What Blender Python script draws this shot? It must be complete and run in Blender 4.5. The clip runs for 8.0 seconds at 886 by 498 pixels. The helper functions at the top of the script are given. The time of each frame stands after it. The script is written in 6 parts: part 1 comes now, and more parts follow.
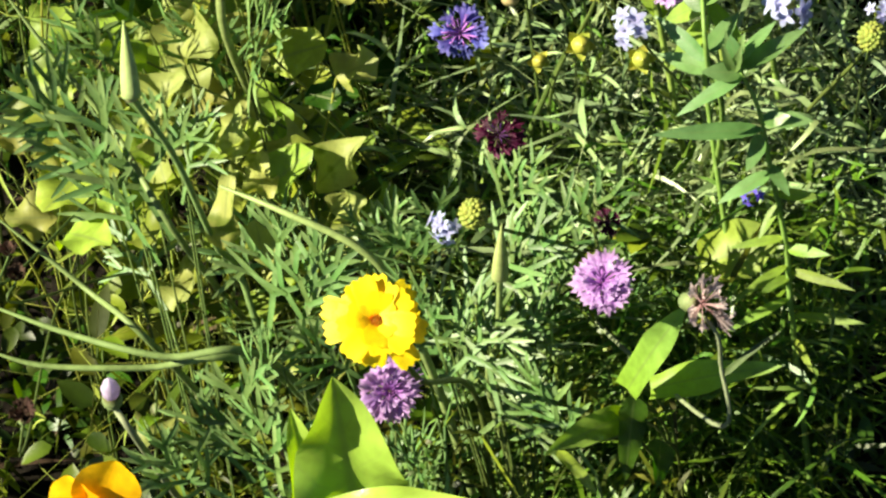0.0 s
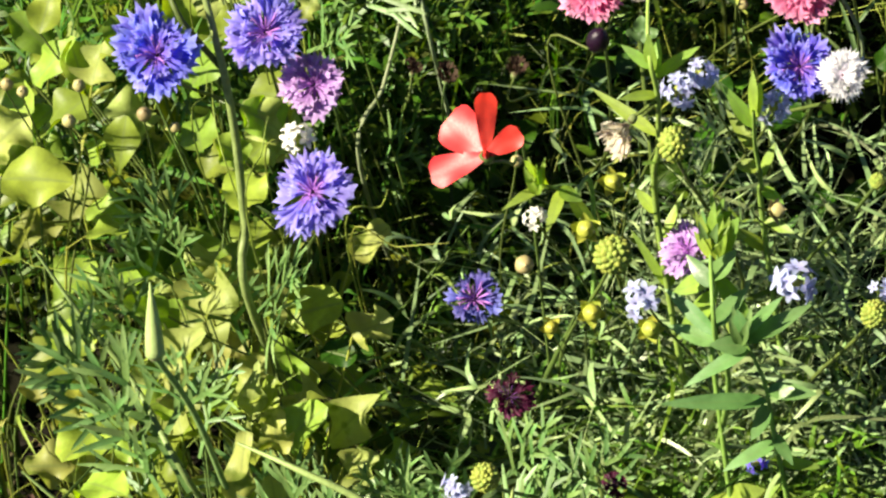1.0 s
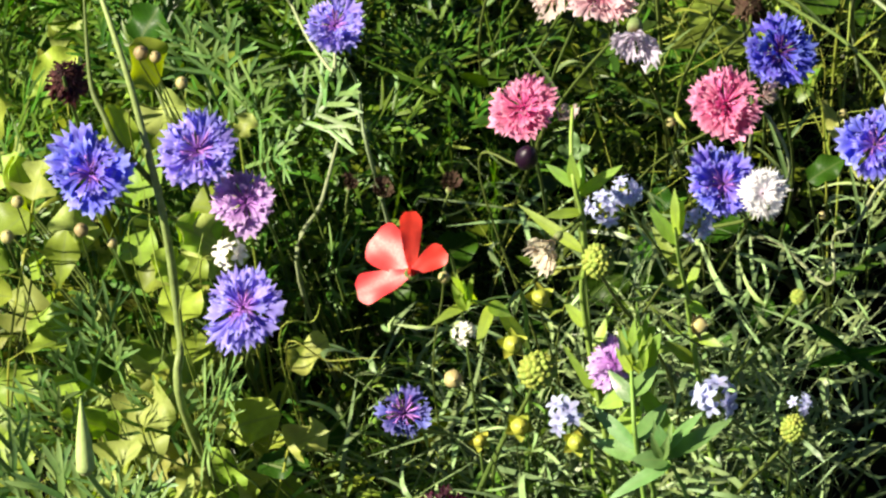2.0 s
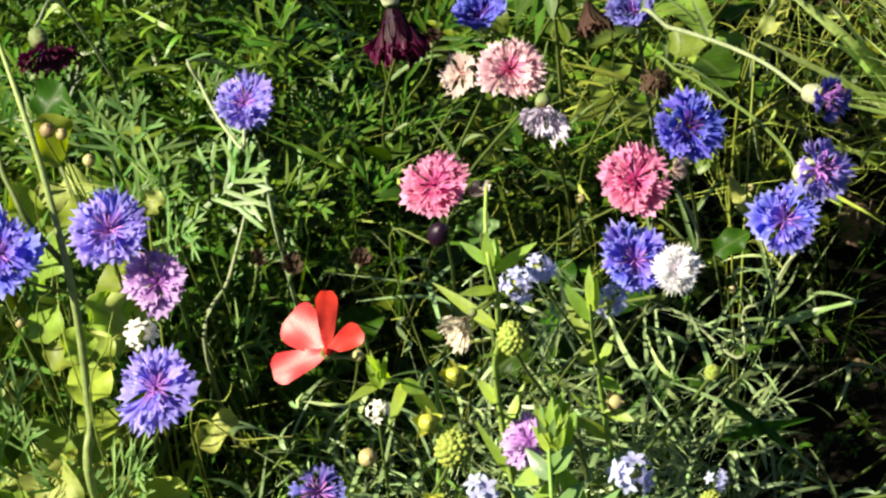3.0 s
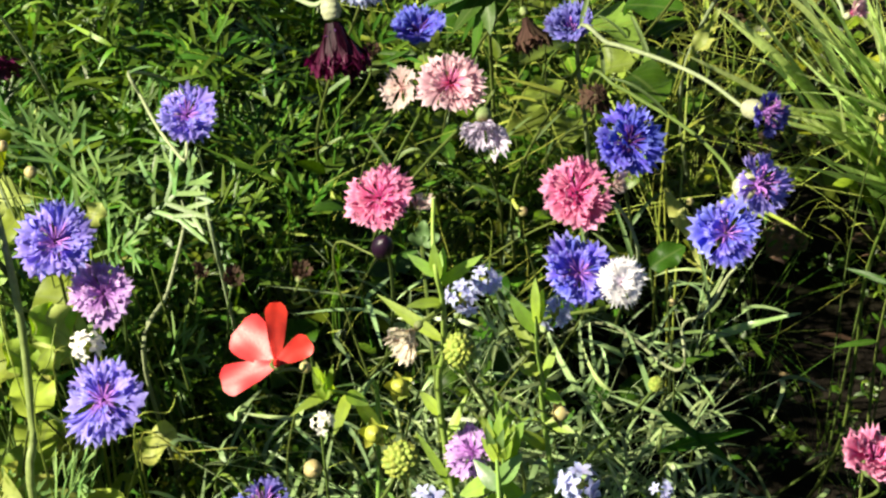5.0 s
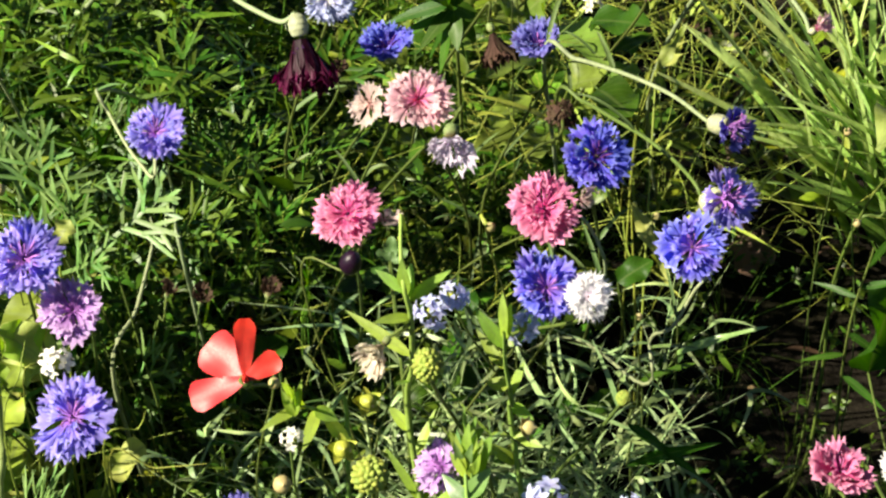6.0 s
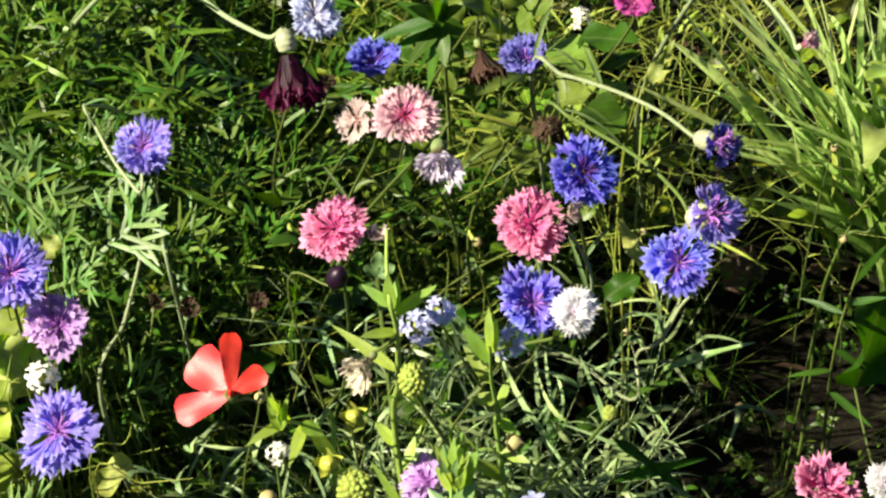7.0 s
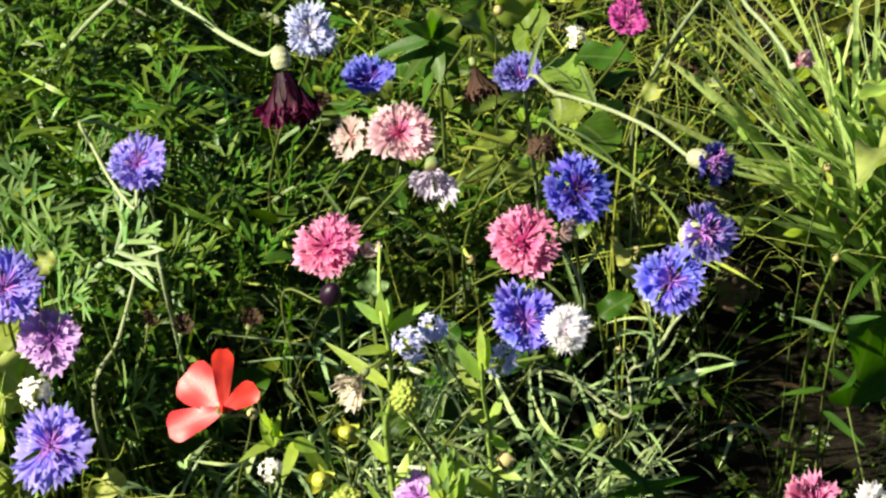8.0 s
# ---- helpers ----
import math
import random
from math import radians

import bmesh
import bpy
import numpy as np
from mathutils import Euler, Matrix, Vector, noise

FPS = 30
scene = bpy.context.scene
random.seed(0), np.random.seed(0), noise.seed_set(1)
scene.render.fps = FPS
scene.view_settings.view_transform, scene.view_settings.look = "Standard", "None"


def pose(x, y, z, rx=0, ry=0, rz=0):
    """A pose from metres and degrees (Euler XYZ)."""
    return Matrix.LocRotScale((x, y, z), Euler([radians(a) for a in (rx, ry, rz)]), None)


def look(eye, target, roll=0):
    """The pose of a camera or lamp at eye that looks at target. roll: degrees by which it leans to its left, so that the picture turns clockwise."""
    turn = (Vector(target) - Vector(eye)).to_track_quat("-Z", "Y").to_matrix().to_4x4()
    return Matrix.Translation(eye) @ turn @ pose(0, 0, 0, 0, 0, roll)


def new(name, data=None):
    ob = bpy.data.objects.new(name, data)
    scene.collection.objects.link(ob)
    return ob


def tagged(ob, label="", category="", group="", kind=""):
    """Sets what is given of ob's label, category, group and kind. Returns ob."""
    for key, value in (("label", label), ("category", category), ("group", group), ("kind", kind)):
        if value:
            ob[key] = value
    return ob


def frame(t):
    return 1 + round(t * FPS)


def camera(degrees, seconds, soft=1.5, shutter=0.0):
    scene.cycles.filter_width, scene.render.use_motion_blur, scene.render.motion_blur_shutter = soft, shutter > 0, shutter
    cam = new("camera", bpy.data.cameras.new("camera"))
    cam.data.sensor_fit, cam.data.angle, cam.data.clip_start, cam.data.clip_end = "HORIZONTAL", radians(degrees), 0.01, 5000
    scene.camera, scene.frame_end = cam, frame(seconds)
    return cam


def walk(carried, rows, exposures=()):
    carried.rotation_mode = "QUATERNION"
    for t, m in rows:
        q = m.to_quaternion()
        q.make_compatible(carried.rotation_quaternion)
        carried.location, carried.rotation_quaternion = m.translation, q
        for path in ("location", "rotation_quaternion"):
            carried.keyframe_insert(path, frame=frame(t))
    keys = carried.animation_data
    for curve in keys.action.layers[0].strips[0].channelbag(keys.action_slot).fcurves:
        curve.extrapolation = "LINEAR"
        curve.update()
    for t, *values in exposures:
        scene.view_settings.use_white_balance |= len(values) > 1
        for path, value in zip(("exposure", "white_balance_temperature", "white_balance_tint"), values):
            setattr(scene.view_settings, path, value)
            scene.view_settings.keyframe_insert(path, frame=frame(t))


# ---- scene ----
cam = camera(20, 8.0, soft=2.4)
PATH = [
    (0, (0.0875, 0.1144, 1.0730), (0.0302, 1.2344, -0.0681), -7.15),
    (0.3, (0.0851, 0.1100, 1.0800), (0.0454, 1.2687, -0.0227), -5.82),
    (0.5, (0.0835, 0.1071, 1.0846), (0.0535, 1.2925, 0.0104), -5.43),
    (0.7, (0.0835, 0.1056, 1.0929), (0.0406, 1.3073, 0.0373), -5.63),
    (1, (0.0834, 0.1034, 1.1052), (0.0379, 1.3218, 0.0691), -5.36),
    (1.2, (0.0917, 0.0989, 1.1058), (0.0468, 1.3296, 0.0844), -5.43),
    (1.5, (0.1041, 0.0922, 1.1068), (0.0531, 1.3339, 0.0991), -5.64),
    (1.8, (0.1064, 0.0935, 1.1152), (0.0691, 1.3432, 0.1168), -5.14),
    (2, (0.1079, 0.0943, 1.1207), (0.0780, 1.3518, 0.1318), -4.91),
    (2.2, (0.1088, 0.0976, 1.1221), (0.0965, 1.3629, 0.1429), -4.62),
    (3.3, (0.0864, 0.1020, 1.1260), (0.1549, 1.3799, 0.1656), -2.44),
    (3.5, (0.0823, 0.1028, 1.1267), (0.1641, 1.3802, 0.1666), -1.94),
    (4, (0.0719, 0.0991, 1.1310), (0.1731, 1.3779, 0.1748), -1.43),
    (4.5, (0.0729, 0.0982, 1.1269), (0.1800, 1.3790, 0.1739), -1.43),
    (4.7, (0.0731, 0.0975, 1.1275), (0.1821, 1.3752, 0.1707), -1.35),
    (5.8, (0.0741, 0.0933, 1.1306), (0.2010, 1.3767, 0.1836), -1.21),
    (6, (0.0743, 0.0926, 1.1312), (0.2061, 1.3751, 0.1837), -1.07),
    (6.5, (0.0757, 0.0903, 1.1285), (0.2130, 1.3784, 0.1893), -0.99),
    (7, (0.0768, 0.0904, 1.1298), (0.2144, 1.3797, 0.1925), -0.86),
    (7.5, (0.0781, 0.0896, 1.1302), (0.2137, 1.3828, 0.1978), -0.90),
    (8, (0.0806, 0.0874, 1.1310), (0.2179, 1.3837, 0.2031), -0.68),
]
walk(cam, [(t, look(eye, target, roll)) for t, eye, target, roll in PATH], [(0.0, 1.63), (8.0, 1.63)])

# ---- light: clear midday sun from the side, blue sky ----
SUN_ELEVATION, SUN_AZIMUTH = radians(37), radians(-106)  # azimuth from +y, clockwise
world = bpy.data.worlds.new("sky")
scene.world = world
world.use_nodes = True
sky = world.node_tree.nodes.new("ShaderNodeTexSky")
sky.sky_type, sky.sun_disc = "NISHITA", False
sky.air_density, sky.dust_density, sky.altitude = 0.35, 0.2, 2000
sky.sun_elevation, sky.sun_rotation = SUN_ELEVATION, SUN_AZIMUTH
backing = world.node_tree.nodes["Background"]
backing.inputs["Strength"].default_value = 0.05
world.node_tree.links.new(sky.outputs["Color"], backing.inputs["Color"])
sun_data = bpy.data.lights.new("sun", "SUN")
sun_data.energy, sun_data.angle, sun_data.color = 5.0, radians(0.55), (1.0, 0.915, 0.72)
sun_way = Vector((math.sin(SUN_AZIMUTH) * math.cos(SUN_ELEVATION), math.cos(SUN_AZIMUTH) * math.cos(SUN_ELEVATION), math.sin(SUN_ELEVATION)))
new("sun", sun_data).matrix_world = look(sun_way * 5, (0, 0, 0))


# ---- materials ----
TONES = {  # how light each surface is within its colours
    "leaf_round": 0.86, "leaf_yellowed": 0.66, "leaf_broad": 0.95, "stem_bud": 0.78, "leaf_feathery": 0.57, "stem_green": 0.42, "stem_silvery": 0.52, "stem_yellow": 0.55, "stem_poppy": 0.6, "bud_poppy": 0.9, "fine_foliage_silver": 0.56,
    "petal_maroon": 0.5, "leaf_lance": 0.74, "leaf_flax": 0.62, "strap_blade": 1.1, "petal_blue": 0.80, "petal_violet": 0.80, "petal_deep_blue": 0.82,
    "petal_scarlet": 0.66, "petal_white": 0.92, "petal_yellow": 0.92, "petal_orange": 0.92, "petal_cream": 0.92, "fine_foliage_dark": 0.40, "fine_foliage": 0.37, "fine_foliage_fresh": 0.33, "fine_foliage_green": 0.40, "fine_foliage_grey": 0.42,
}


def plant_material(name, ramp, axis="along", thin=0.35, rough=0.45, vary=0.25, hue=0.02, grain=160.0, spots=None, bump=0.25, vein=0.0, skew=1.0, gloss=0.5):
    """A leaf, petal or stem: colours run along (or across) the piece, with mottling, per-piece variation and light passing through."""
    m = bpy.data.materials.new(name)
    m.use_nodes = True
    n, link = m.node_tree.nodes, m.node_tree.links.new
    n.clear()
    out = n.new("ShaderNodeOutputMaterial")
    uv = n.new("ShaderNodeTexCoord")
    split = n.new("ShaderNodeSeparateXYZ")
    link(uv.outputs["UV"], split.inputs[0])
    cr = n.new("ShaderNodeValToRGB")
    els = cr.color_ramp.elements
    while len(els) < len(ramp):
        els.new(0.5)
    tone = TONES.get(name, 0.72 if name.split("_")[0] in ("petal", "anther", "disc", "calyx", "pod", "seedhead") else 0.42)
    for e, (p, c) in zip(els, ramp):
        e.position, e.color = p, (*(v * tone for v in c), 1)
    geo = n.new("ShaderNodeNewGeometry")
    info = n.new("ShaderNodeObjectInfo")
    rnd = n.new("ShaderNodeMath")
    rnd.operation = "FRACT"
    add = n.new("ShaderNodeMath")
    add.operation = "ADD"
    link(info.outputs["Random"], add.inputs[0])
    link(geo.outputs["Random Per Island"], add.inputs[1])
    link(add.outputs[0], rnd.inputs[0])
    pos = n.new("ShaderNodeNewGeometry")
    n1 = n.new("ShaderNodeTexNoise")
    n1.inputs["Scale"].default_value, n1.inputs["Detail"].default_value = grain, 4
    link(pos.outputs["Position"], n1.inputs["Vector"])
    n2 = n.new("ShaderNodeTexNoise")
    n2.inputs["Scale"].default_value, n2.inputs["Detail"].default_value = grain * 7, 3
    link(pos.outputs["Position"], n2.inputs["Vector"])
    # place on the ramp, nudged by the mottling
    t0 = n.new("ShaderNodeMath")
    t0.operation = "MULTIPLY_ADD"
    t0.inputs[1].default_value = 0.18
    link(n1.outputs["Fac"], t0.inputs[0])
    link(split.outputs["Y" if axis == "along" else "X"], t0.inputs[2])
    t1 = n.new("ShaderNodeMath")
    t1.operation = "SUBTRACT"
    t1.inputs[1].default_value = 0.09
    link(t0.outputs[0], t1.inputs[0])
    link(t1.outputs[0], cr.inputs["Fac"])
    hs = n.new("ShaderNodeHueSaturation")
    link(cr.outputs["Color"], hs.inputs["Color"])
    mh = n.new("ShaderNodeMapRange")
    mh.inputs["To Min"].default_value, mh.inputs["To Max"].default_value = 0.5 - hue, 0.5 + hue
    link(rnd.outputs[0], mh.inputs["Value"])
    link(mh.outputs[0], hs.inputs["Hue"])
    mv = n.new("ShaderNodeMapRange")
    mv.inputs["To Min"].default_value, mv.inputs["To Max"].default_value = 1 - vary, 1 + vary
    mul = n.new("ShaderNodeMath")
    mul.operation = "MULTIPLY"
    mul.inputs[1].default_value = 7.31
    fr = n.new("ShaderNodeMath")
    fr.operation = "FRACT"
    link(rnd.outputs[0], mul.inputs[0])
    link(mul.outputs[0], fr.inputs[0])
    pw = n.new("ShaderNodeMath")
    pw.operation = "POWER"
    pw.inputs[1].default_value = skew
    link(fr.outputs[0], pw.inputs[0])
    link(pw.outputs[0], mv.inputs["Value"])
    mm = n.new("ShaderNodeMath")
    mm.operation = "MULTIPLY"
    mr = n.new("ShaderNodeMapRange")
    mr.inputs["From Min"].default_value, mr.inputs["From Max"].default_value = 0.3, 0.7
    mr.inputs["To Min"].default_value, mr.inputs["To Max"].default_value = 0.82, 1.18
    link(n1.outputs["Fac"], mr.inputs["Value"])
    link(mv.outputs[0], mm.inputs[0])
    link(mr.outputs[0], mm.inputs[1])
    link(mm.outputs[0], hs.inputs["Value"])
    col = hs.outputs["Color"]
    if vein > 0:  # paler midrib and side veins
        ax = n.new("ShaderNodeMath")
        ax.operation = "SUBTRACT"
        ax.inputs[1].default_value = 0.5
        link(split.outputs["X"], ax.inputs[0])
        ab = n.new("ShaderNodeMath")
        ab.operation = "ABSOLUTE"
        link(ax.outputs[0], ab.inputs[0])
        rib = n.new("ShaderNodeMapRange")
        rib.inputs["From Min"].default_value, rib.inputs["From Max"].default_value = 0.015, 0.06
        rib.inputs["To Min"].default_value, rib.inputs["To Max"].default_value = 1.0, 0.0
        link(ab.outputs[0], rib.inputs["Value"])
        side = n.new("ShaderNodeMath")
        side.operation = "MULTIPLY_ADD"
        side.inputs[1].default_value = -0.55
        link(ab.outputs[0], side.inputs[0])
        link(split.outputs["Y"], side.inputs[2])
        wv = n.new("ShaderNodeMath")
        wv.operation = "MULTIPLY"
        wv.inputs[1].default_value = 50.0
        link(side.outputs[0], wv.inputs[0])
        sn = n.new("ShaderNodeMath")
        sn.operation = "SINE"
        link(wv.outputs[0], sn.inputs[0])
        sr = n.new("ShaderNodeMapRange")
        sr.inputs["From Min"].default_value, sr.inputs["From Max"].default_value = 0.8, 1.0
        sr.inputs["To Max"].default_value = 0.35
        link(sn.outputs[0], sr.inputs["Value"])
        mx = n.new("ShaderNodeMath")
        mx.operation = "MAXIMUM"
        link(rib.outputs[0], mx.inputs[0])
        link(sr.outputs[0], mx.inputs[1])
        vm = n.new("ShaderNodeMath")
        vm.operation = "MULTIPLY"
        vm.inputs[1].default_value = vein
        link(mx.outputs[0], vm.inputs[0])
        mix = n.new("ShaderNodeMix")
        mix.data_type = "RGBA"
        link(vm.outputs[0], mix.inputs["Factor"])
        link(col, mix.inputs["A"])
        mix.inputs["B"].default_value = (0.17, 0.21, 0.07, 1)
        col = mix.outputs["Result"]
    if spots:  # sere blotches
        sp = n.new("ShaderNodeMapRange")
        sp.inputs["From Min"].default_value, sp.inputs["From Max"].default_value = 0.57, 0.68
        link(n1.outputs["Fac"], sp.inputs["Value"])
        mix = n.new("ShaderNodeMix")
        mix.data_type = "RGBA"
        link(sp.outputs[0], mix.inputs["Factor"])
        link(col, mix.inputs["A"])
        mix.inputs["B"].default_value = (*(v * tone for v in spots), 1)
        col = mix.outputs["Result"]
    bsdf = n.new("ShaderNodeBsdfPrincipled")
    link(col, bsdf.inputs["Base Color"])
    bsdf.inputs["Specular IOR Level"].default_value = gloss * 0.6
    rr = n.new("ShaderNodeMapRange")
    rr.inputs["To Min"].default_value, rr.inputs["To Max"].default_value = rough - 0.1, rough + 0.15
    link(n2.outputs["Fac"], rr.inputs["Value"])
    link(rr.outputs[0], bsdf.inputs["Roughness"])
    bp = n.new("ShaderNodeBump")
    bp.inputs["Strength"].default_value, bp.inputs["Distance"].default_value = bump, 0.0004
    link(n2.outputs["Fac"], bp.inputs["Height"])
    link(bp.outputs[0], bsdf.inputs["Normal"])
    tr = n.new("ShaderNodeBsdfTranslucent")
    ht = n.new("ShaderNodeHueSaturation")
    ht.inputs["Saturation"].default_value, ht.inputs["Value"].default_value = 1.15, 1.25
    link(col, ht.inputs["Color"])
    link(ht.outputs[0], tr.inputs["Color"])
    ms = n.new("ShaderNodeMixShader")
    ms.inputs[0].default_value = thin
    link(bsdf.outputs[0], ms.inputs[1])
    link(tr.outputs[0], ms.inputs[2])
    link(ms.outputs[0], out.inputs["Surface"])
    return m


def flat(c, k=1.12):
    return [(0.0, tuple(v / k for v in c)), (1.0, tuple(v * k for v in c))]


M = {}
M["blue"] = plant_material("petal_blue", [(0.0, (0.34, 0.14, 0.66)), (0.28, (0.24, 0.16, 0.78)), (0.65, (0.19, 0.17, 0.84)), (1.0, (0.37, 0.37, 0.93))], thin=0.42, rough=0.5, vary=0.22, hue=0.012, grain=300, gloss=0.25)
M["blue_deep"] = plant_material("petal_deep_blue", [(0.0, (0.12, 0.04, 0.34)), (0.35, (0.11, 0.08, 0.56)), (0.7, (0.12, 0.12, 0.68)), (1.0, (0.25, 0.27, 0.82))], thin=0.4, rough=0.6, vary=0.25, hue=0.012, grain=300, gloss=0.25)
M["navy"] = plant_material("petal_navy", [(0.0, (0.10, 0.04, 0.24)), (0.5, (0.07, 0.06, 0.36)), (1.0, (0.24, 0.24, 0.66))], thin=0.35, rough=0.6, vary=0.3, hue=0.012, grain=300, gloss=0.25)
M["blue_light"] = plant_material("petal_light_blue", [(0.0, (0.52, 0.50, 0.84)), (1.0, (0.64, 0.71, 0.96))], thin=0.4, rough=0.6, vary=0.12, hue=0.01, grain=300, gloss=0.25)
M["purple"] = plant_material("petal_purple", [(0.0, (0.46, 0.14, 0.57)), (0.5, (0.58, 0.30, 0.74)), (1.0, (0.77, 0.53, 0.88))], thin=0.4, rough=0.6, vary=0.2, hue=0.012, grain=300, gloss=0.25)
M["pink"] = plant_material("petal_pink", [(0.0, (0.68, 0.05, 0.26)), (0.5, (0.81, 0.17, 0.40)), (1.0, (0.92, 0.42, 0.62))], thin=0.4, rough=0.6, vary=0.2, hue=0.008, grain=300, gloss=0.25)
M["lilac"] = plant_material("petal_lilac", [(0.0, (0.66, 0.52, 0.72)), (1.0, (0.84, 0.76, 0.92))], thin=0.4, rough=0.6, vary=0.12, hue=0.01, grain=300, gloss=0.25)
M["violet"] = plant_material("petal_violet", [(0.0, (0.52, 0.20, 0.68)), (0.4, (0.29, 0.21, 0.82)), (1.0, (0.44, 0.40, 0.94))], thin=0.42, rough=0.5, vary=0.22, hue=0.012, grain=300, gloss=0.25)
M["magenta"] = plant_material("petal_magenta", [(0.0, (0.40, 0.03, 0.24)), (1.0, (0.66, 0.12, 0.46))], thin=0.4, rough=0.6, vary=0.18, hue=0.008, grain=300, gloss=0.25)
M["pale_pink"] = plant_material("petal_pale_pink", [(0.0, (0.74, 0.05, 0.22)), (0.35, (0.82, 0.38, 0.50)), (1.0, (0.90, 0.68, 0.72))], thin=0.4, rough=0.6, vary=0.15, hue=0.01, grain=300, gloss=0.25)
M["white"] = plant_material("petal_white", [(0.0, (0.88, 0.80, 0.86)), (0.4, (0.89, 0.87, 0.89)), (1.0, (0.90, 0.89, 0.90))], thin=0.6, rough=0.6, vary=0.03, hue=0.005, grain=300, gloss=0.25, bump=0.1)
M["maroon"] = plant_material("petal_maroon", [(0.0, (0.035, 0.002, 0.015)), (0.6, (0.07, 0.004, 0.03)), (1.0, (0.17, 0.015, 0.08))], thin=0.3, rough=0.5, vary=0.3, hue=0.01, grain=300, gloss=0.35)
M["wilted"] = plant_material("petal_wilted", [(0.0, (0.040, 0.022, 0.015)), (1.0, (0.100, 0.060, 0.040))], thin=0.25, rough=0.75, vary=0.3, grain=300, gloss=0.2)
M["withered_dark"] = plant_material("petal_withered", [(0.0, (0.03, 0.008, 0.010)), (0.6, (0.055, 0.014, 0.017)), (1.0, (0.15, 0.06, 0.055))], thin=0.2, rough=0.6, vary=0.4, grain=300, gloss=0.3)
M["faded"] = plant_material("petal_faded", [(0.0, (0.74, 0.42, 0.42)), (0.5, (0.82, 0.62, 0.58)), (1.0, (0.88, 0.74, 0.70))], thin=0.55, rough=0.7, vary=0.15, hue=0.01, grain=300, gloss=0.2)
M["straw"] = plant_material("petal_straw", [(0.0, (0.60, 0.48, 0.32)), (1.0, (0.82, 0.74, 0.60))], thin=0.3, rough=0.75, vary=0.2, grain=300, gloss=0.2)
M["anther_violet"] = plant_material("anther_violet", flat((0.46, 0.18, 0.60)), thin=0.1, rough=0.6, vary=0.35)
M["anther_pink"] = plant_material("anther_pink", flat((0.74, 0.20, 0.48)), thin=0.1, rough=0.6, vary=0.35)
M["anther_dark"] = plant_material("anther_dark", flat((0.09, 0.02, 0.14)), thin=0.1, rough=0.6, vary=0.35)
M["scarlet"] = plant_material("petal_scarlet", [(0.0, (0.66, 0.03, 0.03)), (0.3, (0.82, 0.06, 0.05)), (1.0, (0.86, 0.03, 0.02))], thin=0.22, rough=0.42, vary=0.06, hue=0.004, grain=200, gloss=0.6, bump=0.03)
M["yellow"] = plant_material("petal_yellow", [(0.0, (0.88, 0.58, 0.003)), (0.2, (0.90, 0.69, 0.003)), (1.0, (0.92, 0.72, 0.005))], thin=0.35, rough=0.5, vary=0.05, hue=0.004, grain=250)
M["orange"] = plant_material("petal_orange", [(0.0, (0.88, 0.40, 0.004)), (1.0, (0.93, 0.56, 0.006))], thin=0.4, rough=0.4, vary=0.05, hue=0.004, grain=200)
M["orange_disc"] = plant_material("disc_orange", flat((0.80, 0.30, 0.01)), thin=0.1, rough=0.6, vary=0.4)
M["cream"] = plant_material("petal_cream", flat((0.80, 0.78, 0.70)), thin=0.3, rough=0.6, vary=0.08, grain=300)
M["stem"] = plant_material("stem_green", flat((0.20, 0.29, 0.06)), thin=0.15, rough=0.5, vary=0.2, grain=260)
M["stem_poppy"] = plant_material("stem_poppy", flat((0.34, 0.48, 0.15)), thin=0.15, rough=0.45, vary=0.12, grain=260)
M["stem_pale"] = plant_material("stem_silvery", flat((0.44, 0.52, 0.27)), thin=0.1, rough=0.6, vary=0.12, grain=260, bump=0.5)
M["stem_yellow"] = plant_material("stem_yellow", flat((0.40, 0.48, 0.07)), thin=0.15, rough=0.5, vary=0.2, grain=260)
M["bud_green"] = plant_material("stem_bud", flat((0.27, 0.42, 0.08)), thin=0.15, rough=0.5, vary=0.1, grain=200)
M["poppy_bud"] = plant_material("bud_poppy", [(0.0, (0.42, 0.34, 0.20)), (0.12, (0.38, 0.47, 0.17)), (1.0, (0.44, 0.55, 0.18))], thin=0.12, rough=0.5, vary=0.08, grain=200)
M["calyx"] = plant_material("calyx_scales", [(0.0, (0.16, 0.24, 0.08)), (0.7, (0.22, 0.28, 0.10)), (1.0, (0.10, 0.07, 0.03))], thin=0.05, rough=0.6, vary=0.3, grain=400)
M["calyx_pale"] = plant_material("calyx_pale", flat((0.46, 0.47, 0.28)), thin=0.05, rough=0.6, vary=0.2, grain=400)
M["bud_dark"] = plant_material("bud_purple", flat((0.030, 0.006, 0.03)), thin=0.05, rough=0.35, vary=0.3, grain=400)
M["grey_leaf"] = plant_material("leaf_silvery", [(0.0, (0.17, 0.29, 0.08)), (1.0, (0.24, 0.38, 0.12))], thin=0.25, rough=0.5, vary=0.3, hue=0.02)
M["poppy_leaf"] = plant_material("leaf_feathery", [(0.0, (0.17, 0.33, 0.075)), (1.0, (0.28, 0.45, 0.15))], thin=0.28, rough=0.42, vary=0.3, hue=0.02, gloss=0.7)
M["flax_leaf"] = plant_material("leaf_lance", [(0.0, (0.36, 0.54, 0.05)), (1.0, (0.34, 0.52, 0.11))], thin=0.5, rough=0.42, vary=0.22, hue=0.02, vein=0.35)
M["flax_pale"] = plant_material("leaf_flax", [(0.0, (0.20, 0.40, 0.09)), (1.0, (0.28, 0.48, 0.17))], thin=0.4, rough=0.34, vary=0.25, hue=0.02, vein=0.25, gloss=1.0)
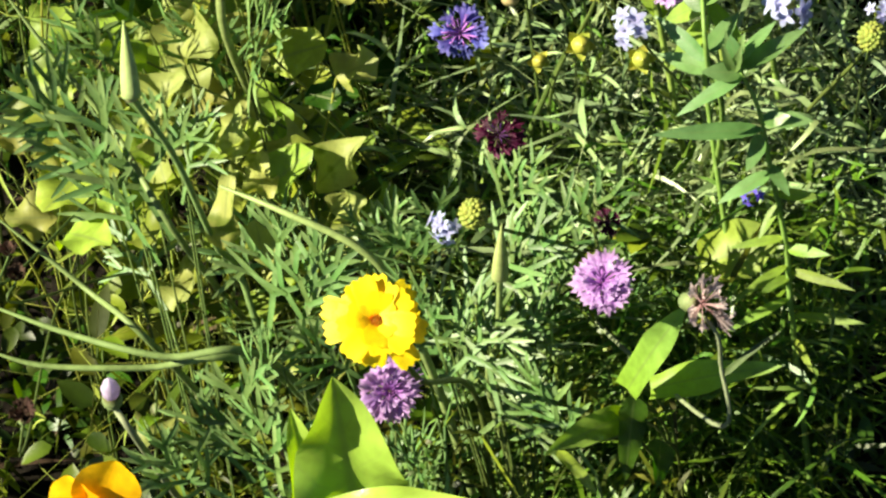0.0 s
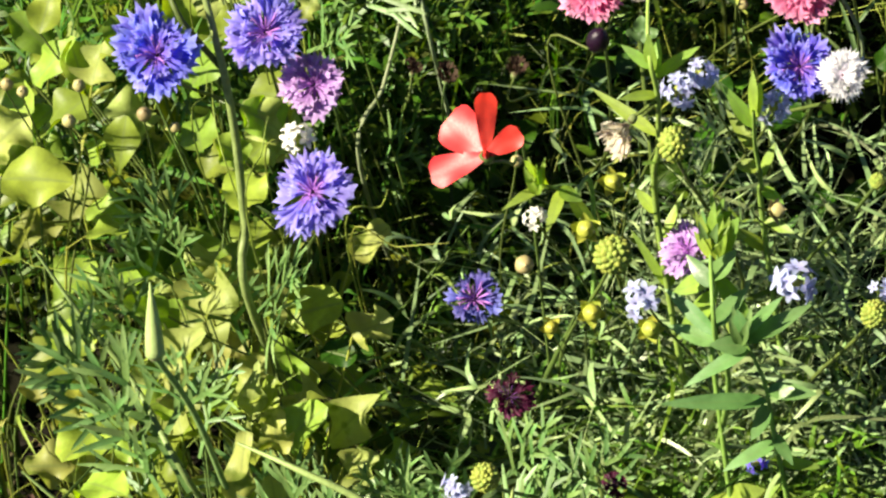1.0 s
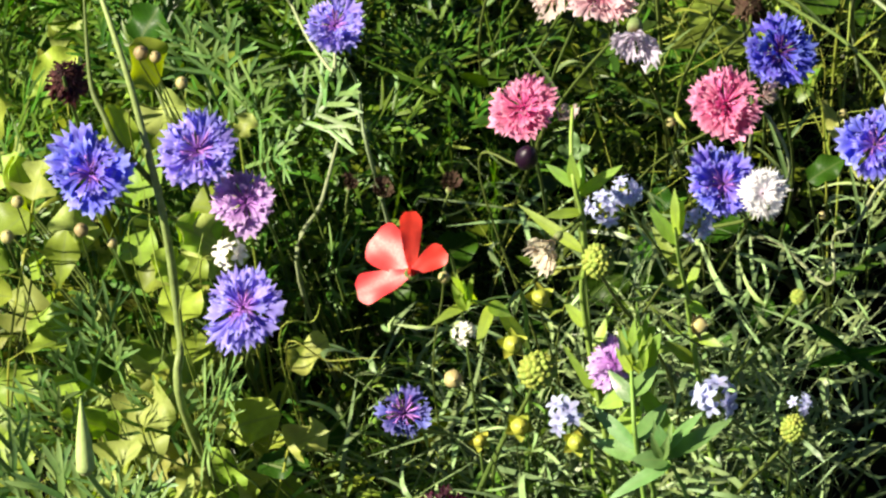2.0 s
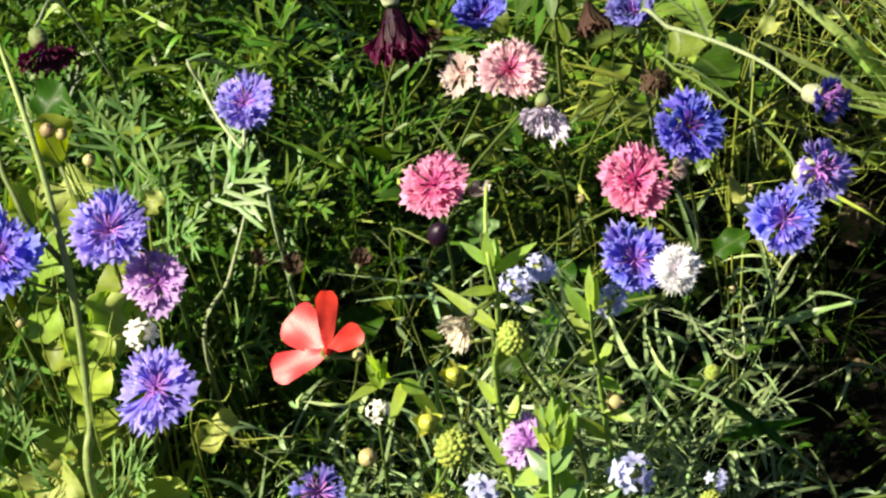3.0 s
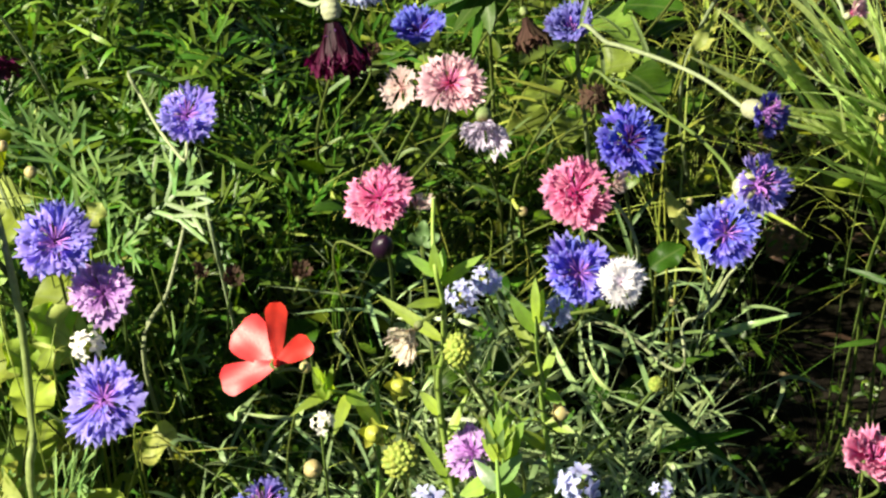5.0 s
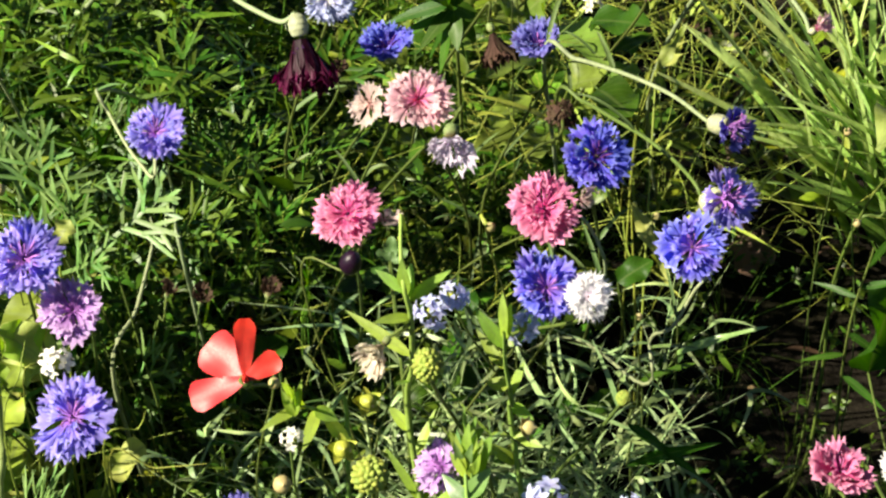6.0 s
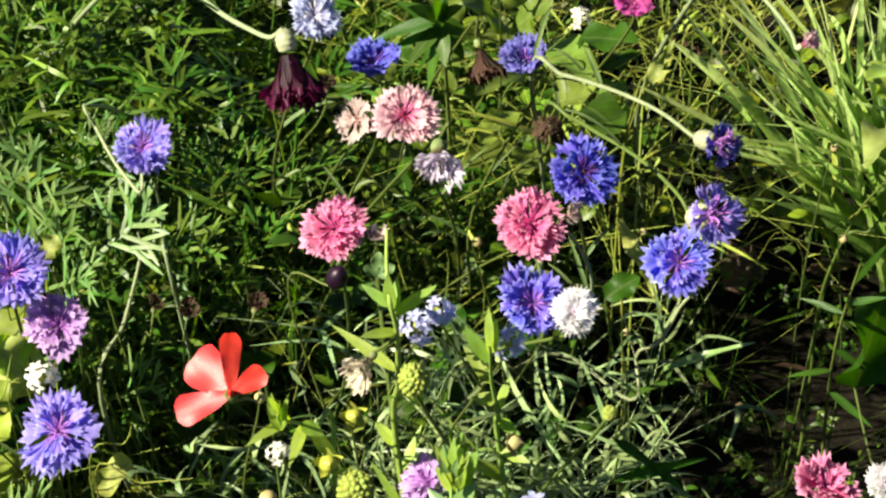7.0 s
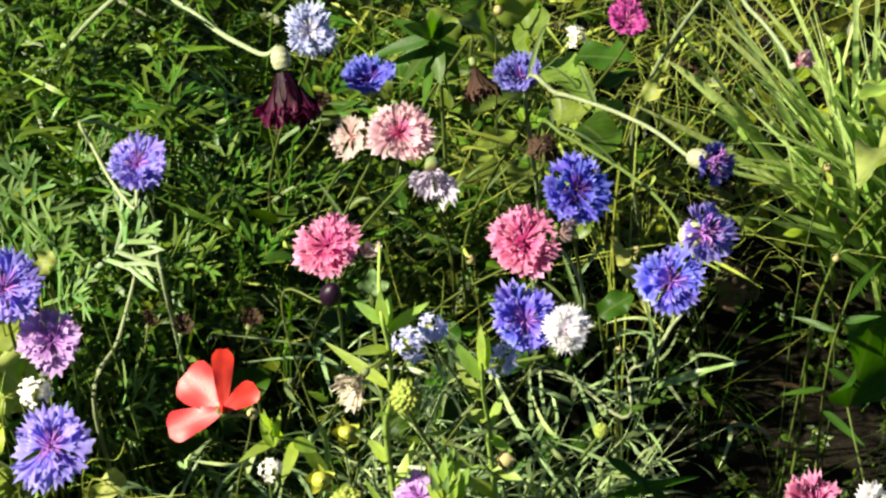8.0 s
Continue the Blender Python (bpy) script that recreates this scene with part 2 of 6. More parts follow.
M["round_leaf"] = plant_material("leaf_round", [(0.0, (0.25, 0.36, 0.04)), (1.0, (0.33, 0.44, 0.06))], thin=0.42, rough=0.45, vary=0.38, hue=0.02, vein=0.45)
M["pale_leaf"] = plant_material("leaf_oval", [(0.0, (0.30, 0.48, 0.06)), (1.0, (0.38, 0.55, 0.09))], thin=0.42, rough=0.45, vary=0.4, hue=0.02, vein=0.45)
M["green_leaf"] = plant_material("leaf_green", [(0.0, (0.09, 0.25, 0.016)), (1.0, (0.13, 0.31, 0.03))], thin=0.45, rough=0.42, vary=0.25, hue=0.015, vein=0.3, grain=90, gloss=0.3)
M["broad_leaf"] = plant_material("leaf_broad", [(0.0, (0.34, 0.54, 0.05)), (1.0, (0.42, 0.58, 0.09))], thin=0.4, rough=0.33, vary=0.12, hue=0.01, vein=0.3, grain=90, gloss=1.1)
M["yellow_leaf"] = plant_material("leaf_yellowed", [(0.0, (0.48, 0.52, 0.12)), (1.0, (0.52, 0.60, 0.17))], thin=0.42, rough=0.5, vary=0.25, hue=0.02, vein=0.4, spots=(0.26, 0.34, 0.05), grain=70)
# Dark green; on marigold and gap flax leaves it stands in for shade.
M["dark_leaf"] = plant_material("leaf_dark", [(0.0, (0.055, 0.16, 0.010)), (1.0, (0.08, 0.21, 0.016))], gloss=0.25, thin=0.4, rough=0.4, vary=0.2, hue=0.015, vein=0.25, grain=90)
# Blades darken to the foot: shade and sunlit tips put into the ramp.
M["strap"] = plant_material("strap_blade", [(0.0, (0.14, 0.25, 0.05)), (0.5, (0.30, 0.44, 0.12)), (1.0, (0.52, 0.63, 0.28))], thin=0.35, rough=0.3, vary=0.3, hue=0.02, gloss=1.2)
M["grass"] = plant_material("grass_blade", [(0.0, (0.18, 0.28, 0.06)), (0.7, (0.17, 0.30, 0.05)), (1.0, (0.28, 0.36, 0.08))], thin=0.3, rough=0.35, vary=0.3, hue=0.02, gloss=0.6)
M["fine"] = plant_material("fine_foliage", [(0.0, (0.19, 0.28, 0.012)), (1.0, (0.32, 0.42, 0.025))], thin=0.24, rough=0.42, vary=0.75, hue=0.035, gloss=0.5, skew=1.8)
M["fine_grey"] = plant_material("fine_foliage_grey", [(0.0, (0.24, 0.46, 0.05)), (1.0, (0.40, 0.64, 0.12))], thin=0.24, rough=0.4, vary=0.5, hue=0.025, gloss=0.6, skew=1.2)
M["fresh"] = plant_material("fine_foliage_fresh", [(0.0, (0.20, 0.42, 0.02)), (1.0, (0.32, 0.58, 0.05))], thin=0.26, rough=0.4, vary=0.5, hue=0.025, gloss=0.6, skew=1.2)
M["silver"] = plant_material("fine_foliage_silver", [(0.0, (0.30, 0.45, 0.15)), (1.0, (0.46, 0.62, 0.27))], thin=0.2, rough=0.4, vary=0.5, hue=0.025, gloss=0.8, skew=1.1)
# Dark, mostly low tones: shade among the low growth put into leaf colour.
M["fine_shaded"] = plant_material("fine_foliage_dark", [(0.0, (0.08, 0.18, 0.008)), (1.0, (0.16, 0.32, 0.02))], thin=0.26, rough=0.4, vary=0.65, hue=0.03, gloss=0.6, skew=1.7)
M["fine_mid"] = plant_material("fine_foliage_green", [(0.0, (0.11, 0.26, 0.018)), (1.0, (0.18, 0.37, 0.035))], thin=0.3, rough=0.4, vary=0.4, hue=0.03, gloss=0.5)
M["litter"] = plant_material("dry_litter", flat((0.24, 0.16, 0.08)), thin=0.1, rough=0.8, vary=0.5, hue=0.03)
M["dry"] = plant_material("dead_leaf", [(0.0, (0.30, 0.20, 0.13)), (1.0, (0.42, 0.31, 0.22))], thin=0.15, rough=0.75, vary=0.3, hue=0.02, vein=0.0, grain=120, gloss=0.2)
M["pod"] = plant_material("pod_green", [(0.0, (0.36, 0.44, 0.05)), (1.0, (0.55, 0.55, 0.08))], thin=0.15, rough=0.4, vary=0.12, grain=260)
M["pod_tan"] = plant_material("pod_tan", [(0.0, (0.34, 0.30, 0.10)), (1.0, (0.52, 0.42, 0.20))], thin=0.1, rough=0.5, vary=0.25, grain=260)
M["seedhead"] = plant_material("seedhead_green", [(0.0, (0.27, 0.36, 0.05)), (1.0, (0.43, 0.50, 0.09))], thin=0.25, rough=0.6, vary=0.12, grain=260)


def soil_material():
    m = bpy.data.materials.new("soil")
    m.use_nodes = True
    n, link = m.node_tree.nodes, m.node_tree.links.new
    bsdf = n["Principled BSDF"]
    geo = n.new("ShaderNodeNewGeometry")
    a = n.new("ShaderNodeTexNoise")
    a.inputs["Scale"].default_value, a.inputs["Detail"].default_value = 45, 8
    b = n.new("ShaderNodeTexNoise")
    b.inputs["Scale"].default_value, b.inputs["Detail"].default_value = 6, 4
    for k in (a, b):
        link(geo.outputs["Position"], k.inputs["Vector"])
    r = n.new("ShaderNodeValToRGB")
    # Near-black ramp: the shade under the plants is put into the soil colour.
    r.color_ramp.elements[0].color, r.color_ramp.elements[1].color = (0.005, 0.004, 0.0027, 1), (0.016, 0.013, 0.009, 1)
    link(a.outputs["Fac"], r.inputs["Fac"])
    g = n.new("ShaderNodeValToRGB")
    g.color_ramp.elements[0].position, g.color_ramp.elements[1].position = 0.45, 0.62
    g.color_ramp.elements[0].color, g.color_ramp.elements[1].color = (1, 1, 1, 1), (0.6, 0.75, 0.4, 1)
    link(b.outputs["Fac"], g.inputs["Fac"])
    mix = n.new("ShaderNodeMix")
    mix.data_type, mix.blend_type = "RGBA", "MULTIPLY"
    mix.inputs["Factor"].default_value = 1.0
    link(r.outputs[0], mix.inputs["A"])
    link(g.outputs[0], mix.inputs["B"])
    link(mix.outputs["Result"], bsdf.inputs["Base Color"])
    bsdf.inputs["Roughness"].default_value = 0.95
    bsdf.inputs["Specular IOR Level"].default_value = 0.08
    bp = n.new("ShaderNodeBump")
    bp.inputs["Strength"].default_value, bp.inputs["Distance"].default_value = 1.0, 0.01
    link(a.outputs["Fac"], bp.inputs["Height"])
    link(bp.outputs[0], bsdf.inputs["Normal"])
    return m


M["soil"] = soil_material()

# ---- mesh building: a shape is (vertices, faces, uvs) ----
rng = np.random.default_rng(7)


def unit(v):
    v = np.asarray(v, float)
    return v / np.maximum(np.linalg.norm(v, axis=-1, keepdims=True), 1e-9)


def joined(shapes):
    vs, fs, us, k = [], [], [], 0
    for v, f, u in shapes:
        vs.append(v)
        us.append(u)
        fs.append(np.asarray(f) + k)
        k += len(v)
    return np.concatenate(vs), np.concatenate(fs), np.concatenate(us)


def moved(shape, m):
    v, f, u = shape
    m = np.array(m)
    return v @ m[:3, :3].T + m[:3, 3], f, u


def mesh_of(name, shape, material):
    v, f, u = shape
    f = np.asarray(f, int)
    me = bpy.data.meshes.new(name)
    me.vertices.add(len(v))
    me.vertices.foreach_set("co", np.ascontiguousarray(v, dtype=np.float32).ravel())
    me.loops.add(f.size)
    me.loops.foreach_set("vertex_index", f.ravel().astype(np.int32))
    me.polygons.add(len(f))
    me.polygons.foreach_set("loop_start", np.arange(0, f.size, 4, dtype=np.int32))
    me.update(calc_edges=True)
    me.validate()
    layer = me.uv_layers.new(name="uv")
    index = np.empty(len(me.loops), np.int32)
    me.loops.foreach_get("vertex_index", index)
    layer.data.foreach_set("uv", u[index].astype(np.float32).ravel())
    me.polygons.foreach_set("use_smooth", np.ones(len(me.polygons), bool))
    me.materials.append(material)
    return me


def part(name, data, parent, m=None, label=""):
    """A mesh object under a thing or a part; m is its pose in the world."""
    ob = new(name, data)
    if parent:
        ob.parent = parent
    ob.matrix_basis = rest(parent).inverted() @ (m or Matrix())
    return tagged(ob, label)


def rest(ob):
    m = Matrix()
    while ob:
        m = ob.matrix_basis @ m
        ob = ob.parent
    return m


def root(name, place, label, category, group=""):
    ob = new(name)
    ob.empty_display_size = 0.02
    ob.location = place
    return tagged(ob, label, category, group)


PROFILES = {
    "linear": lambda s: np.minimum(1, 6 * s + 0.35) * np.sqrt(np.clip(1 - s**3, 0, 1)) * (1 - 0.25 * s),
    "grass": lambda s: (0.75 + 0.25 * np.sin(np.pi * np.minimum(1, s * 1.4))) * np.clip(1 - s**4, 0, 1) ** 0.8,
    "lance": lambda s: np.sin(np.pi * np.clip(s, 0, 1) ** 0.75) ** 0.8 * (1 - 0.15 * s) + 0.1 * (1 - s),
    "ovate": lambda s: np.sqrt(np.clip(np.sin(np.pi * s**0.85), 0, 1)) * (1 - 0.12 * s) + 0.08 * (1 - s),
    "spoon": lambda s: 0.14 + 0.86 * np.clip(np.sin(np.pi * np.clip((s - 0.12) / 0.88, 0, 1) ** 1.25), 0, 1) ** 0.6,
    "petal": lambda s: 0.22 + 0.78 * np.clip(np.sin(np.pi * 0.62 * s), 0, 1) * np.clip((1.02 - s) * 7, 0, 1) ** 0.5,
    "round": lambda s: np.sqrt(np.clip(1 - (2 * s - 1) ** 2, 0, 1)) * 1.0 + 0.02,
    "lobe": lambda s: 0.55 + 0.45 * np.sin(np.pi * np.minimum(1, 0.2 + 0.75 * s)) - 0.75 * np.clip(s - 0.8, 0, 1) * 3,
}


def blades(base, way, length, width, bend, kind="linear", rows=6, columns=3, fold=0.25, face=None, ripple=0.0, seed=0):
    """Many leaves at once: each starts at base, runs along way and bends by the vector bend (in its lengths); folded along its midrib."""
    base, way, bend = (np.atleast_2d(np.asarray(a, float)) for a in (base, way, bend))
    count = len(base)
    length = np.broadcast_to(np.asarray(length, float), (count,))
    width = np.broadcast_to(np.asarray(width, float), (count,))
    way = unit(way)
    bend = np.broadcast_to(bend, (count, 3))
    face = np.broadcast_to(np.asarray([0, 0, 1.0] if face is None else face, float), (count, 3))
    s = np.linspace(0, 1, rows)
    spine = base[:, None] + length[:, None, None] * (way[:, None] * s[None, :, None] + bend[:, None] * (s**2)[None, :, None])
    tangent = unit(way[:, None] + 2 * bend[:, None] * s[None, :, None])
    side = unit(np.cross(tangent, face[:, None] + 1e-3))
    normal = np.cross(side, tangent)
    w = np.clip(PROFILES[kind](s), 0.015, 2)[None, :, None] * width[:, None, None] / 2
    u = np.linspace(-1, 1, columns)
    local = np.random.default_rng(seed)
    wave = ripple * np.sin(local.uniform(0, 6, (count, 1, 1)) + s[None, :, None] * local.uniform(7, 12, (count, 1, 1)))
    v = spine[:, :, None] + side[:, :, None] * (w * u)[..., None]
    lift = w * (fold * np.abs(u) + wave * u * np.abs(u))
    v = v + normal[:, :, None] * lift[..., None]
    grid = np.arange(rows * columns).reshape(rows, columns)
    quads = np.stack([grid[:-1, :-1], grid[:-1, 1:], grid[1:, 1:], grid[1:, :-1]], -1).reshape(-1, 4)
    f = (quads[None] + (np.arange(count) * rows * columns)[:, None, None]).reshape(-1, 4)
    uv = np.broadcast_to(np.stack(np.meshgrid((u + 1) / 2, s), -1)[None], (count, rows, columns, 2)).reshape(-1, 2)
    return v.reshape(-1, 3), f, uv


def smooth_path(points, steps=6):
    """A Catmull-Rom line through points."""
    p = np.asarray(points, float)
    p = np.concatenate([[2 * p[0] - p[1]], p, [2 * p[-1] - p[-2]]])
    out = []
    for a, b, c, d in zip(p[:-3], p[1:-2], p[2:-1], p[3:]):
        for t in np.linspace(0, 1, steps, endpoint=False):
            out.append(0.5 * (2 * b + (c - a) * t + (2 * a - 5 * b + 4 * c - d) * t * t + (3 * b - a - 3 * c + d) * t**3))
    out.append(p[-2])
    return np.array(out)


def tube(path, radii, sides=6, cap=True):
    p = np.asarray(path, float)
    r = np.interp(np.linspace(0, 1, len(p)), np.linspace(0, 1, len(radii)), radii) if len(radii) != len(p) else np.asarray(radii)
    tan = unit(np.gradient(p, axis=0))
    ref = np.array([0.31, 0.2, 0.93]) if abs(tan[0] @ [0.31, 0.2, 0.93]) < 0.9 else np.array([1.0, 0, 0])
    side = unit(np.cross(tan, ref))
    other = np.cross(tan, side)
    a = np.linspace(0, 2 * np.pi, sides, endpoint=False)
    v = p[:, None] + r[:, None, None] * (np.cos(a)[None, :, None] * side[:, None] + np.sin(a)[None, :, None] * other[:, None])
    k = len(p)
    grid = np.arange(k * sides).reshape(k, sides)
    f = np.stack([grid[:-1], np.roll(grid[:-1], -1, 1), np.roll(grid[1:], -1, 1), grid[1:]], -1).reshape(-1, 4)
    uv = np.stack(np.broadcast_arrays(np.linspace(0, 1, sides)[None], np.linspace(0, 1, k)[:, None]), -1).reshape(-1, 2)
    v = v.reshape(-1, 3)
    return v, f, uv


def turned(profile, sides=12, dent=None):
    """A shape turned round z from (radius, height) pairs; dent: a function of angle and height that scales the radius."""
    prof = np.asarray(profile, float)
    a = np.linspace(0, 2 * np.pi, sides, endpoint=False)
    r = np.maximum(prof[:, :1], 1e-5) * (np.ones((len(prof), sides)) if dent is None else dent(a[None], prof[:, 1:2]))
    v = np.stack([r * np.cos(a), r * np.sin(a), np.broadcast_to(prof[:, 1:2], r.shape)], -1)
    grid = np.arange(r.size).reshape(r.shape)
    f = np.stack([grid[:-1], np.roll(grid[:-1], -1, 1), np.roll(grid[1:], -1, 1), grid[1:]], -1).reshape(-1, 4)
    uv = np.stack(np.broadcast_arrays(np.linspace(0, 1, sides)[None], np.linspace(0, 1, len(prof))[:, None]), -1).reshape(-1, 2)
    return v.reshape(-1, 3), f, uv


def aim(place, facing, spin=0.0, scale=1.0):
    """The pose of a flower at place whose face (+z) looks along facing."""
    q = Vector(facing).normalized().to_track_quat("Z", "Y")
    return Matrix.Translation(place) @ q.to_matrix().to_4x4() @ Matrix.Rotation(spin, 4, "Z") @ Matrix.Scale(scale, 4)


# ---- flowers ----
def floret_shape(teeth=6, length=1.0, spread=0.42, neck=0.42, cup=0.5, deep=0.3, seed=0, pleat=0.03):
    """A cornflower's outer floret: a thin tube that opens into a toothed, cupped fan along +x."""
    local = np.random.default_rng(seed)
    cols, rows = 2 * teeth + 1, 8
    u, s = np.linspace(-1, 1, cols), np.linspace(0, 1, rows)
    tooth = np.where(np.arange(cols) % 2 == 1, 1.0, 1 - deep)
    tooth = tooth * (1 - 0.18 * np.abs(u)) * local.uniform(0.92, 1.05, cols)
    open_ = np.clip((s - neck) / (1 - neck), 0, 1) ** 1.1
    half = 0.035 + spread * open_
    reach = np.where(s[:, None] > 0.75, 1 + (tooth[None] - 1) * ((s[:, None] - 0.75) / 0.25), 1.0)
    angle = u[None] * half[:, None] * 1.35
    x = s[:, None] * length * reach * np.cos(angle * 0.55)
    y = s[:, None] * length * reach * np.sin(angle) * 0.75 + u[None] * 0.03
    z = cup * (half[:, None] ** 2) * (u[None] ** 2) * 1.2 - 0.10 * s[:, None] ** 2 + 0.05 * np.sin(u[None] * 7 + seed) * open_[:, None] + pleat * (np.arange(cols) % 2 * 2 - 1)[None] * open_[:, None]
    v = np.stack([x, y, z], -1).reshape(-1, 3)
    g = np.arange(rows * cols).reshape(rows, cols)
    f = np.stack([g[:-1, :-1], g[:-1, 1:], g[1:, 1:], g[1:, :-1]], -1).reshape(-1, 4)
    uv = np.stack(np.broadcast_arrays((u[None] + 1) / 2, s[:, None]), -1).reshape(-1, 2)
    return v, f, uv


def anther_shape():
    path = smooth_path([(0, 0, 0), (0.05, 0, 0.5), (0.18, 0, 0.85), (0.34, 0.02, 1.0)], 3)
    split_a = tube([(0.34, 0.02, 1.0), (0.42, 0.08, 0.98), (0.44, 0.14, 0.9)], [0.035, 0.02], 4)
    split_b = tube([(0.34, 0.02, 1.0), (0.44, -0.02, 1.02), (0.5, -0.08, 0.96)], [0.035, 0.02], 4)
    return joined([tube(path, [0.035, 0.05, 0.06, 0.045], 5), split_a, split_b])


def calyx_shape():
    """An egg-shaped calyx whose rows of overlapping scales stand proud at their tips."""
    h = np.linspace(-1.0, 0.0, 17)
    r = np.interp(h, [-1.0, -0.96, -0.8, -0.55, -0.25, -0.02, 0.0], [0.08, 0.2, 0.36, 0.44, 0.43, 0.33, 0.30])

    def scales(a, z):
        t = (z + 1) / 0.25
        row = np.floor(t + 1e-6)
        return 1 + 0.16 * (t - row) * (0.35 + 0.65 * np.cos(4.5 * (a + 0.35 * row)) ** 2)

    return turned(list(zip(r, h)) + [(0.02, 0.02)], 27, scales)


FLORETS = {}
ANTHERS = {}
CALYXES = {}
VARIETIES = {
    "blue": ("blue", "anther_violet", "blue"), "deep": ("blue_deep", "anther_dark", "deep blue"), "light": ("blue_light", "cream", "pale blue"),
    "purple": ("purple", "anther_violet", "purple"), "pink": ("pink", "anther_pink", "pink"), "pale": ("pale_pink", "anther_pink", "pale pink"),
    "violet": ("violet", "anther_violet", "violet-blue"), "magenta": ("magenta", "anther_pink", "magenta"), "lilac": ("lilac", "lilac", "pale lilac"), "white": ("white", "white", "white"), "maroon": ("maroon", "anther_dark", "dark maroon"), "wilted": ("wilted", "wilted", "brown"), "straw": ("straw", "straw", "straw-coloured"), "faded": ("faded", "faded", "faded pink"),
    "dark_withered": ("withered_dark", "withered_dark", "dark brown"), "dark": ("navy", "anther_violet", "dark blue"),
}


def flower_meshes(variety):
    if variety not in FLORETS:
        petal, anther, _ = VARIETIES[variety]
        wide, deep = (0.36, 0.34) if variety in ("white", "light") else (0.40, 0.18)  # slim and cut, or broad and frilled
        FLORETS[variety] = [mesh_of("ray_floret", floret_shape(4 + k % 3, 1.0, wide + 0.06 * (k % 3), 0.22 + 0.05 * (k % 2), 0.5 + 0.3 * (k % 2), deep + 0.05 * (k % 3), k), M[petal]) for k in range(4)]
        ANTHERS[variety] = mesh_of("anther", anther_shape(), M[anther])
    return FLORETS[variety], ANTHERS[variety]


def flower_head(parent, place, facing, size, variety, rays=18, inner=10, anthers=10, cone=0.25, calyx="calyx", droop=0.0, spin=None, tuft=2, calyx_size=1.0, anther_long=1.0, base=0.05):
    """A cornflower head of that diameter: scaly calyx, two rings of ray florets and a tuft of anthers."""
    florets, anther = flower_meshes(variety)
    if calyx not in CALYXES:
        CALYXES[calyx] = mesh_of("calyx", calyx_shape(), M[calyx])
    local = random.Random(int(abs(place[0] * 7919 + place[1] * 104729) * 1000))
    r = size / 2
    m = aim(place, facing, local.uniform(0, 6) if spin is None else spin)
    lop, oval = local.uniform(0, 6.28), local.uniform(0, 6.28)
    deep = min(0.012, size * 0.36) * calyx_size
    cal = part("calyx", CALYXES[calyx], parent, m @ Matrix.Translation((0, 0, -0.1 * r)) @ Matrix.Diagonal((deep * 0.95, deep * 0.95, deep, 1)))
    for ring, count, reach, rise in ((0, rays, 1.0, cone), (1, inner, 0.64, cone + 0.30), (2, tuft, 0.46, cone + 0.75)):
        for k in range(count):
            if ring < 2 and local.random() < 0.05:  # a floret lost
                continue
            a = 2 * math.pi * (k + 0.5 * ring + local.uniform(-0.4, 0.4)) / count
            tilt = rise + local.uniform(-0.16, 0.14) + 0.20 * math.cos(a - lop) - droop * (1, 0.6, 0.0)[ring]
            long = r * reach * (1 + 0.06 * math.cos(2 * a - oval) + 0.06 * math.cos(3 * a + lop)) * local.uniform(0.9, 1.06) / max(0.55, math.cos(min(1.0, abs(tilt))))
            mm = m @ Matrix.Rotation(a, 4, "Z") @ Matrix.Translation((base * r, 0, 0)) @ Matrix.Rotation(-tilt, 4, "Y") @ Matrix.Rotation(local.uniform(-0.28, 0.28), 4, "X") @ Matrix.Diagonal((long, long * local.uniform(0.8, 1.25) * (1, 0.8, 0.7)[ring], long, 1))
            part("ray_floret", florets[local.randrange(4)], cal, mm)
    for k in range(anthers):
        a, q = 2.4 * k, 0.16 * r * math.sqrt(k / max(1, anthers))
        mm = m @ Matrix.Rotation(a, 4, "Z") @ Matrix.Translation((q, 0, 0)) @ Matrix.Rotation(0.25 + local.uniform(-0.15, 0.25), 4, "Y") @ Matrix.Scale(r * local.uniform(0.28, 0.42) * anther_long, 4)
        part("anther", anther, cal, mm)
    return m @ Vector((0, 0, -0.1 * r - deep))


def stem(parent, points, thick=0.0026, material="stem", top=0.75, name="stem", sides=7):
    path = smooth_path(points, 7)
    return part(name, mesh_of(name, tube(path, [thick / 2, thick / 2 * top], sides), M[material]), parent)


LEAF_COUNT = [0]


def leaf(parent, base, tip, width, kind="lance", material="flax_leaf", sag=0.12, face=(0, -0.5, 1), fold=0.3, ripple=0.1, columns=5, rows=11, name="leaf", label=""):
    """One leaf from base to tip, arched over by sag of its length."""
    LEAF_COUNT[0] += 1
    b, t = np.array(base, float), np.array(tip, float)
    span = t - b
    long = np.linalg.norm(span)
    arch = np.array([0, 0, -sag])
    shape = blades([b], [span / long - arch], long, width, [arch], kind, rows, columns, fold, face=[face], ripple=ripple, seed=LEAF_COUNT[0])
    return part(name, mesh_of(name, shape, M[material]), parent, None, label)


